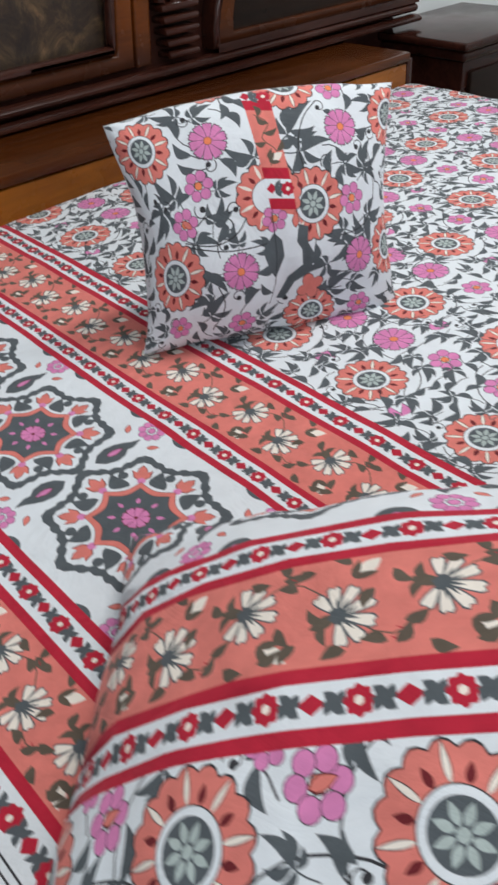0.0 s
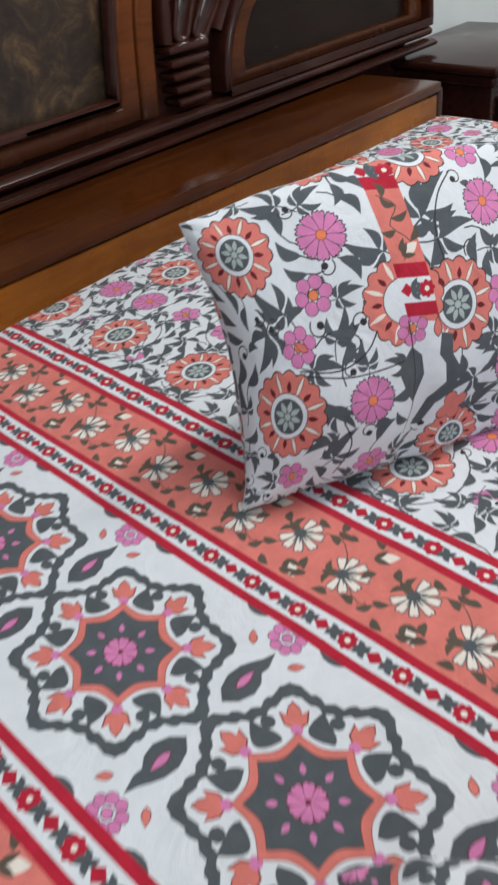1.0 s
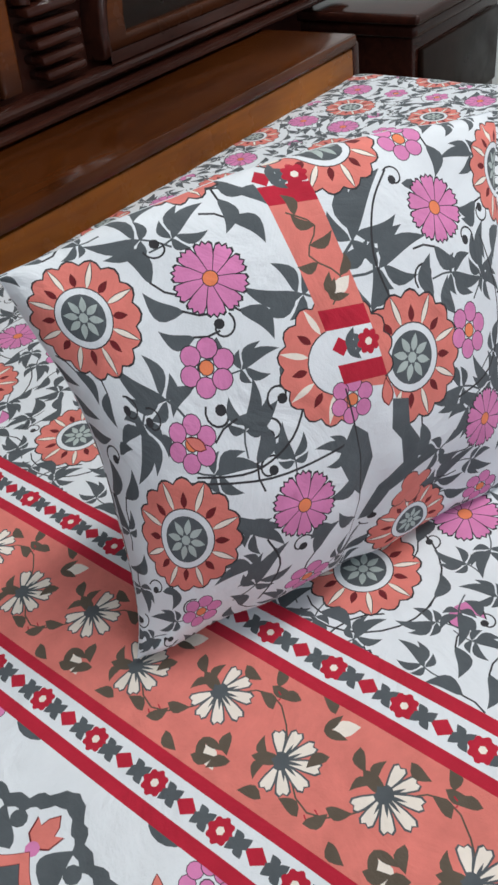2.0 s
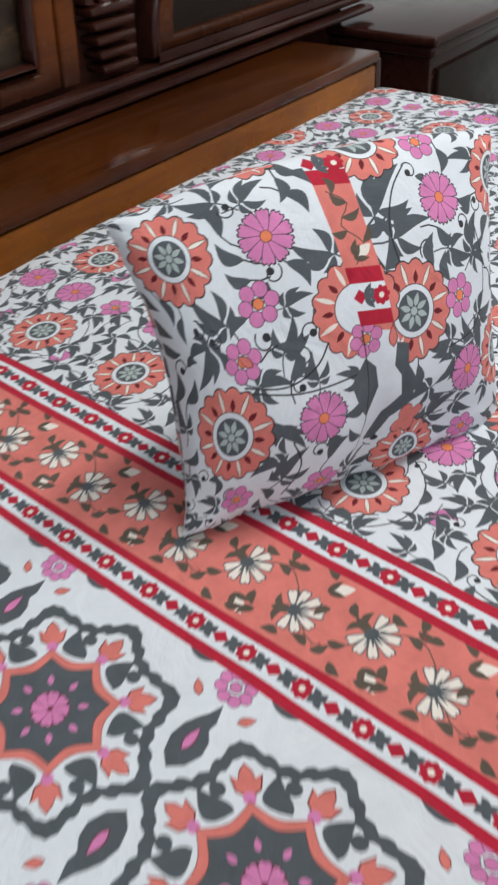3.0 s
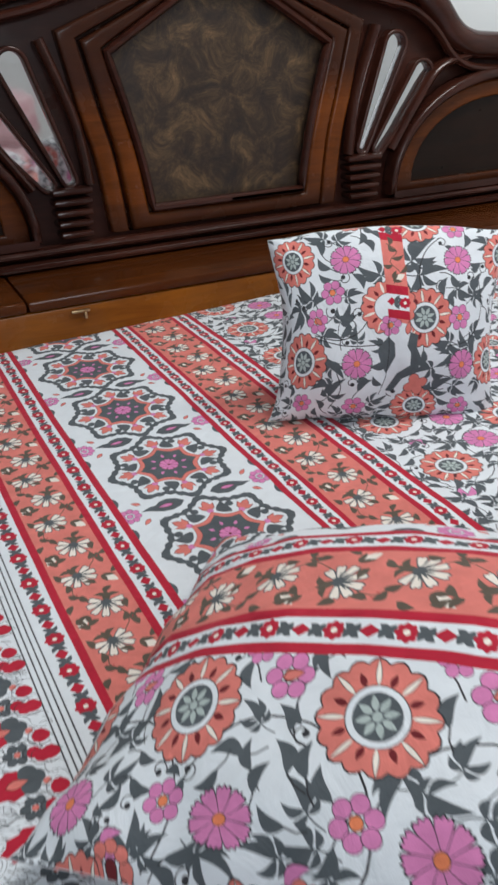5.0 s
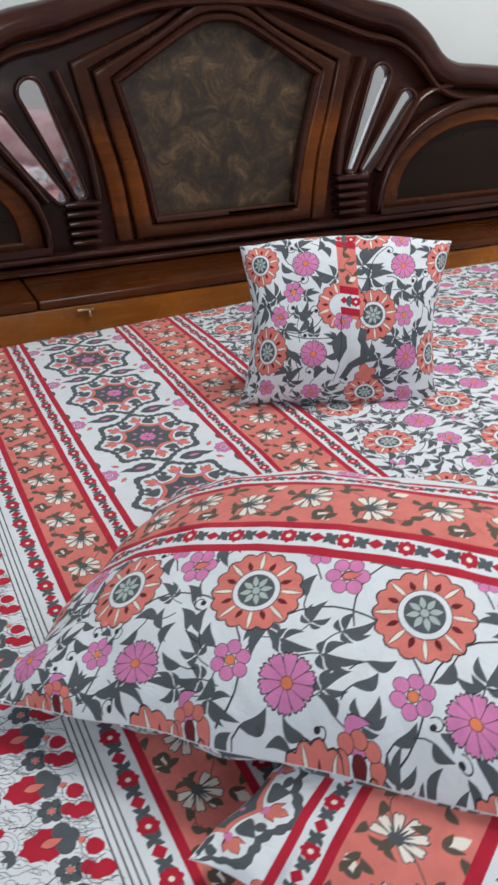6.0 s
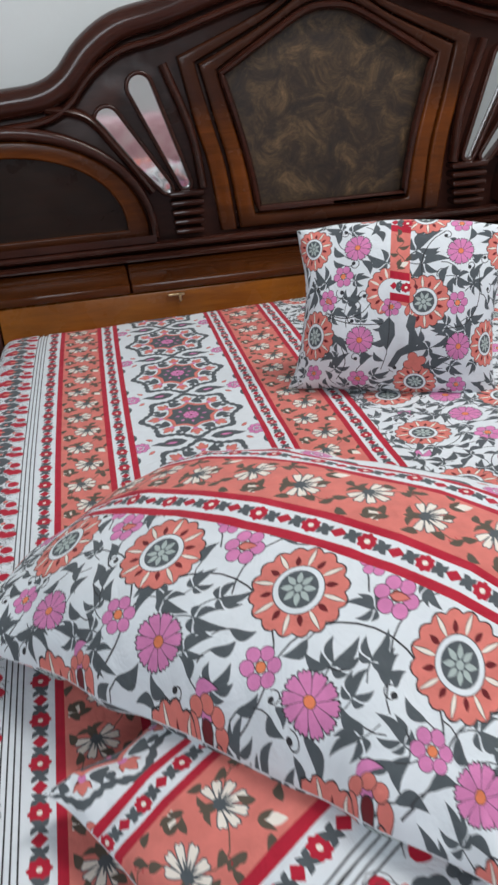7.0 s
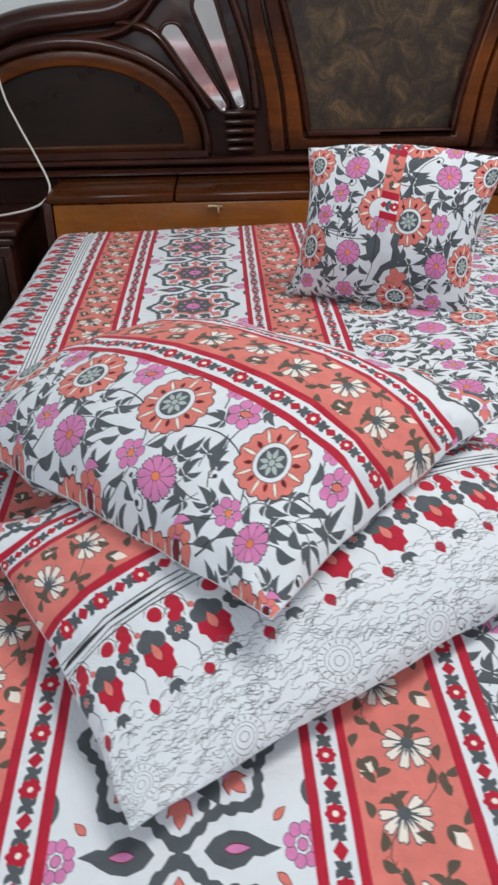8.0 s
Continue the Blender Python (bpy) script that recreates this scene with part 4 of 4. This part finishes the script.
def cushion():
    # its own axes: across the face, up the face, out of the face
    centre, across, up, out = Vector((-0.1933, -0.9230, 0.7310)), Vector((0.8597, -0.5107, 0)), Vector((0.1946, 0.3276, 0.9245)), Vector((-0.4722, -0.7949, 0.3811))
    rim = [(-0.155, -0.174, -0.034), (0.195, -0.170, -0.078), (0.207, 0.113, -0.066), (-0.158, 0.098, -0.030)]
    corners = [centre + across * a + up * b + out * c for a, b, c in rim]
    A, B, CREST = (corners[1] - corners[0]).length / 2, (corners[3] - corners[0]).length / 2, 0.12

    def even(s):
        """Cloth share for a share of the visible width: the stuffing stretches the middle."""
        t = s
        for _ in range(6):
            t = t - (1.18 * t - 0.18 * t ** 3 - s) / (1.18 - 0.54 * t * t)
        return t

    def at(a, b):
        """Cloth coordinates of a place on the face."""
        s = t = 0.0
        for _ in range(20):
            k = ((1 - s) * (1 - t) / 4, (1 + s) * (1 - t) / 4, (1 + s) * (1 + t) / 4, (1 - s) * (1 + t) / 4)
            s += (a - sum(q * r[0] for q, r in zip(k, rim))) / 0.178
            t += (b - sum(q * r[1] for q, r in zip(k, rim))) / 0.139
        seen = t
        for _ in range(8):
            t -= (t + CREST * (1 - s * s) * max(t, 0.0) ** 4 - seen) / (1 + 4 * CREST * (1 - s * s) * max(t, 0.0) ** 3)
        return A * even(max(-1.12, min(1.12, s))), B * even(max(-1.12, min(1.12, t)))
    m = []

    def shape(pts, dye):
        m.append(([at(a, b) for a, b in pts], dye))
    spots = [(ROS, -0.128, 0.064, 0.86, 0.037), (ROS, -0.113, -0.084, 0.86, 0.037), (ROS, 0.065, -0.019, 0.84, 0.036), (ROS, 0.190, 0.077, 0.84, 0.036), (ROS, 0.057, 0.127, 0.80, 0.034), (ROS, -0.034, 0.138, 0.72, 0.030),
             (ROS, 0.176, -0.080, 0.78, 0.033), (ROS, 0.060, -0.150, 0.72, 0.030)]
    spots += [(DAISY, a, b, 0.70, 0.020) for a, b in ((-0.048, 0.066), (0.118, 0.066), (-0.033, -0.086), (0.126, -0.087))]
    spots += [(SIX, a, b, 0.72, 0.016) for a, b in ((-0.068, 0.017), (0.119, -0.018), (-0.092, -0.024), (-0.111, -0.146), (-0.033, -0.150), (0.128, -0.150), (0.115, 0.115))]
    spots = [(q, *at(a, b), k, r) for q, a, b, k, r in spots]
    gaps = [(x, y, r) for _, x, y, _, r in spots] + [(*at(0.022, b), 0.011) for b in (0.10, 0.08, 0.06, 0.04, 0.02, 0.0, -0.02)] + [(*at(0.012, -0.005), 0.030), (*at(0.03, -0.06), 0.020), (*at(0.03, -0.10), 0.020)]
    # the palmate leaves that stand out, then the small ones between them
    for a, b, turn, size in ((-0.109, 0.020, 2.3, 0.95), (-0.128, -0.020, -2.2, 0.95), (-0.012, 0.050, 2.6, 0.85), (0.066, 0.078, 0.7, 1.15), (0.078, 0.044, 0.1, 0.95), (0.090, -0.050, 2.9, 0.8), (-0.090, 0.102, 2.7, 0.8), (-0.046, 0.100, 0.4, 0.7), (0.150, 0.030, 1.0, 0.8), (-0.060, -0.125, 0.8, 0.9), (0.100, -0.120, 0.5, 0.9)):
        x, y = at(a, b)
        m.extend(put(FAN, x - 0.018 * size * math.cos(turn), y - 0.018 * size * math.sin(turn), turn, size))
        gaps.append((x, y, 0.016 * size))
    for a, b, turn, flip in ((-0.069, -0.012, 2.4, False), (-0.042, -0.032, -0.6, True), (0.092, 0.028, 0.6, True), (-0.118, -0.140, 1.0, False)):
        m.extend(put(CURL, *at(a, b), turn, 0.9, flip))
    m.extend(put(FAN_B, *at(-0.058, -0.026), 1.2, 0.7))
    m.extend(fill_leaves(-A, A, -B, B, gaps, 23, 0.0235))
    for line in ([(-0.095, -0.045), (-0.060, -0.052), (-0.030, -0.040), (-0.012, -0.012)], [(-0.105, -0.046), (-0.050, -0.060), (0.0, -0.058), (0.012, -0.052)], [(0.060, 0.020), (0.058, 0.050), (0.070, 0.080), (0.090, 0.098)], [(0.10, -0.06), (0.135, -0.05), (0.155, -0.01), (0.150, 0.04)], [(-0.07, -0.155), (-0.055, -0.125), (-0.062, -0.10)]):
        m.extend(strip([(p.x, p.y) for p in smooth_line([(*at(a, b), 0) for a, b in line], 5)], 0.0013, LINE))
    for motif, x, y, size, r in spots:
        m.extend(put(motif, x, y, 0.15, size))
    m.extend(put(DROP, *at(-0.084, -0.030), 2.4, 0.8))
    # half a rosette, a pale gusset and part of the medallion frame beside the middle seam
    x, y = at(0.012, -0.004)
    m.extend(put([(ring(0.0345, 64, 0, 0, 16, 0.1), LINE), (ring(0.0335, 64, 0, 0, 16, 0.1), CORAL)] + [(blade(0.017 * math.cos(q), 0.017 * math.sin(q), 0.016, 0.0035, q), CREAM) for q in (1.9, 2.7, 3.5, 4.3)]
                 + [(blade(0.018 * math.cos(q), 0.018 * math.sin(q), 0.009, 0.004, q), MAROON) for q in (2.3, 3.1, 3.9)] + [(ring(0.0175, 24), LINE), (ring(0.0168, 24), WHITE)], x, y))
    shape([(0.013, -0.022), (0.045, -0.030), (0.050, -0.060), (0.046, -0.100), (0.020, -0.130), (0.008, -0.130), (0.012, -0.080)], WHITE)
    m.extend(put(SIX, *at(0.015, -0.030), 0.2, 0.6) + put(DROP, *at(0.040, -0.044), 1.5, 0.9))
    shape([(0.012, -0.046), (0.022, -0.056), (0.024, -0.075), (0.012, -0.100), (0.004, -0.090), (-0.004, -0.066)], SLATE)
    shape([(0.044, -0.040), (0.056, -0.044), (0.054, -0.062), (0.061, -0.075), (0.058, -0.098), (0.036, -0.108), (0.024, -0.128), (0.014, -0.126), (0.028, -0.100), (0.046, -0.088), (0.046, -0.070), (0.040, -0.060)], SLATE)
    m.extend(put([(ring(0.017, 24, 0, 0, 4, 0.42), LINE), (ring(0.016, 24, 0, 0, 4, 0.42), CORAL)], *at(0.058, -0.117), 0.4))
    m.extend(strip([at(0.012, -0.022), at(0.014, -0.070), at(0.012, -0.105), at(0.004, -0.132)], 0.0010, LINE))

    # the sewn-on strip: chain, red, coral with a vine, red, chain, red
    def mid(b):
        return 0.0185 + 0.0714 * (0.105 - b)

    def row(b0, b1, dye):
        shape([(mid(b0) - 0.0158, b0 + 0.002), (mid(b0) + 0.0158, b0 - 0.002), (mid(b1) + 0.0158, b1 - 0.002), (mid(b1) - 0.0158, b1 + 0.002)], dye)

    def small_chain(b):
        for k, da in enumerate((-0.0095, 0.0, 0.0100)):
            x, y = at(mid(b) + da, b - 0.0126 * da / 0.1)
            if k == 0:
                m.append(([(x - 0.0052, y), (x, y - 0.0052), (x + 0.0052, y), (x, y + 0.0052)], RED))
            elif k == 1:
                m.extend([(blade(x - 0.005, y, 0.011, 0.0045, q), SLATE) for q in (0.0, 0.9, -0.9)] + [(blade(x + 0.004, y, 0.007, 0.004, q), SLATE) for q in (2.2, -2.2)])
            else:
                m.extend([(ring(0.0070, 32, x, y, 8, 0.22), RED), (ring(0.0022, 6, x, y), CREAM)])
    row(0.1165, 0.107, WHITE), row(0.107, 0.0945, RED), row(0.0945, 0.027, CORAL), row(0.027, 0.014, RED), row(0.014, -0.0085, WHITE), row(-0.0085, -0.021, RED)
    small_chain(0.1125), small_chain(0.003)
    vine = [(p.x, p.y) for p in smooth_line([(*at(mid(0.03) - 0.004, 0.030), 0), (*at(mid(0.045) + 0.008, 0.045), 0), (*at(mid(0.06) - 0.006, 0.062), 0), (*at(mid(0.08) + 0.006, 0.078), 0), (*at(mid(0.09) - 0.008, 0.090), 0)], 3)]
    m.extend([(q, OLIVE) for q, d in leafy(vine, 0.014, 2, 1, 0.0009)])
    m.extend(put(CBUD, *at(mid(0.04), 0.036), 0.5, 0.7))

    def fold(s, t):
        """A pinch along the middle seam that deepens downwards, hollows at the foot and a slack top edge."""
        low, high = np.clip(-t, 0, 1), np.clip(t, 0, 1)
        inside = np.clip((1 - s ** 2) * (1 - t ** 2) * 4, 0, 1)
        pinch = -0.020 * np.exp(-((s - 0.02 + 0.06 * low) / 0.09) ** 2) * low ** 1.3
        hollow = -0.014 * np.exp(-((s - 0.35) / 0.28) ** 2 - ((t + 0.72) / 0.2) ** 2)
        belly = 0.007 * np.exp(-((s + 0.45) / 0.30) ** 2 - ((t + 0.45) / 0.35) ** 2)
        sag = -0.006 * np.exp(-((s - 0.55) / 0.2) ** 2) * high - 0.004 * np.exp(-((s + 0.55) / 0.12) ** 2) * high
        return inside * (pinch + hollow + belly + sag)
    pillow("cushion", "upright square floral cotton cushion with sewn-on red and coral strip", "cushion", corners, 0.064, 0.075, m, field_print(-0.24, 0.24, -0.2, 0.2, 0.0, 0.0), 13, 0.12, 0.0030, 0.008, 0.45, 1.0, 0.02, CREST, fold)


pillow_lower()
pillow_upper()
cushion()


# ---- beside the bed ----
def nightstand(x0, x1, y0, y1, h):
    t = empty("nightstand", "dark polished wooden nightstand with a moulded top, beside the bed", "nightstand", "nightstands")
    part("tabletop", box(x0, x1, y0, y1, h - 0.022, h, 0.008, 3), MAHOGANY, t)
    part("edge_moulding", box(x0 + 0.012, x1 - 0.012, y0 + 0.012, y1, h - 0.05, h - 0.023, 0.010, 3), MAHOGANY, t)
    part("body", box(x0 + 0.025, x1 - 0.025, y0 + 0.025, y1, 0.06, h - 0.051, 0.004), MAHOGANY, t)
    for z0, z1 in ((h - 0.24, h - 0.075), (0.10, h - 0.255)):
        part("drawer", box(x0 + 0.045, x1 - 0.045, y0 + 0.010, y0 + 0.0245, z0, z1, 0.005), INSET, t)
    for x in (x0 + 0.05, x1 - 0.05):
        for y in (y0 + 0.05, y1 - 0.05):
            part("foot", box(x - 0.025, x + 0.025, y - 0.025, y + 0.025, 0, 0.061, 0.004), MAHOGANY, t)
    return t


nightstand(1.035, 1.50, -0.345, 0.02, 0.62)
nightstand(-1.45, -0.985, -0.345, 0.02, 0.56)


def cord():
    pts = [(-1.035, -0.135, 1.20), (-1.030, -0.135, 1.00), (-1.015, -0.14, 0.86), (-0.985, -0.15, 0.78), (-0.945, -0.17, 0.70), (-0.915, -0.20, 0.635), (-0.925, -0.24, 0.605), (-0.97, -0.25, 0.585), (-1.06, -0.25, 0.570), (-1.15, -0.24, 0.566)]
    cu = bpy.data.curves.new("power_cord", "CURVE")
    cu.dimensions, cu.bevel_depth, cu.bevel_resolution = "3D", 0.0028, 3
    sp = cu.splines.new("POLY")
    line = smooth_line(pts, 6)
    sp.points.add(len(line) - 1)
    for p, v in zip(sp.points, line):
        p.co = (*v, 1)
    cu.materials.append(CORD)
    tagged(new("power_cord", cu), "thin white power cord hanging past the headboard onto the nightstand", "cord")


cord()


# ---- behind the viewer, met in the mirrors ----
def quilt(x0, x1, y0, y1, z0, z1, seed):
    bm = box(x0, x1, y0, y1, z0, z1, 0.06, 5)
    bmesh.ops.subdivide_edges(bm, edges=[e for e in bm.edges if e.calc_length() > 0.2], cuts=9, use_grid_fill=True)
    for v in bm.verts:
        k = noise.noise(v.co * 4 + Vector((seed, 0, 0))) * 0.02
        v.co += Vector((k, k * 0.7, k * 0.5 if v.co.z > z0 + 0.05 else 0))
    return tagged(part("folded_quilt", bm, SATIN), "folded rose-pink satin quilt in a stack behind the bed", "quilt", "stack of quilts")


for n, (z0, z1) in enumerate(((0.0, 0.26), (0.262, 0.52), (0.522, 0.80))):
    quilt(-1.35 + 0.03 * n, 0.30 - 0.04 * n, -3.75, -3.05 - 0.02 * n, z0, z1, n * 3.1)
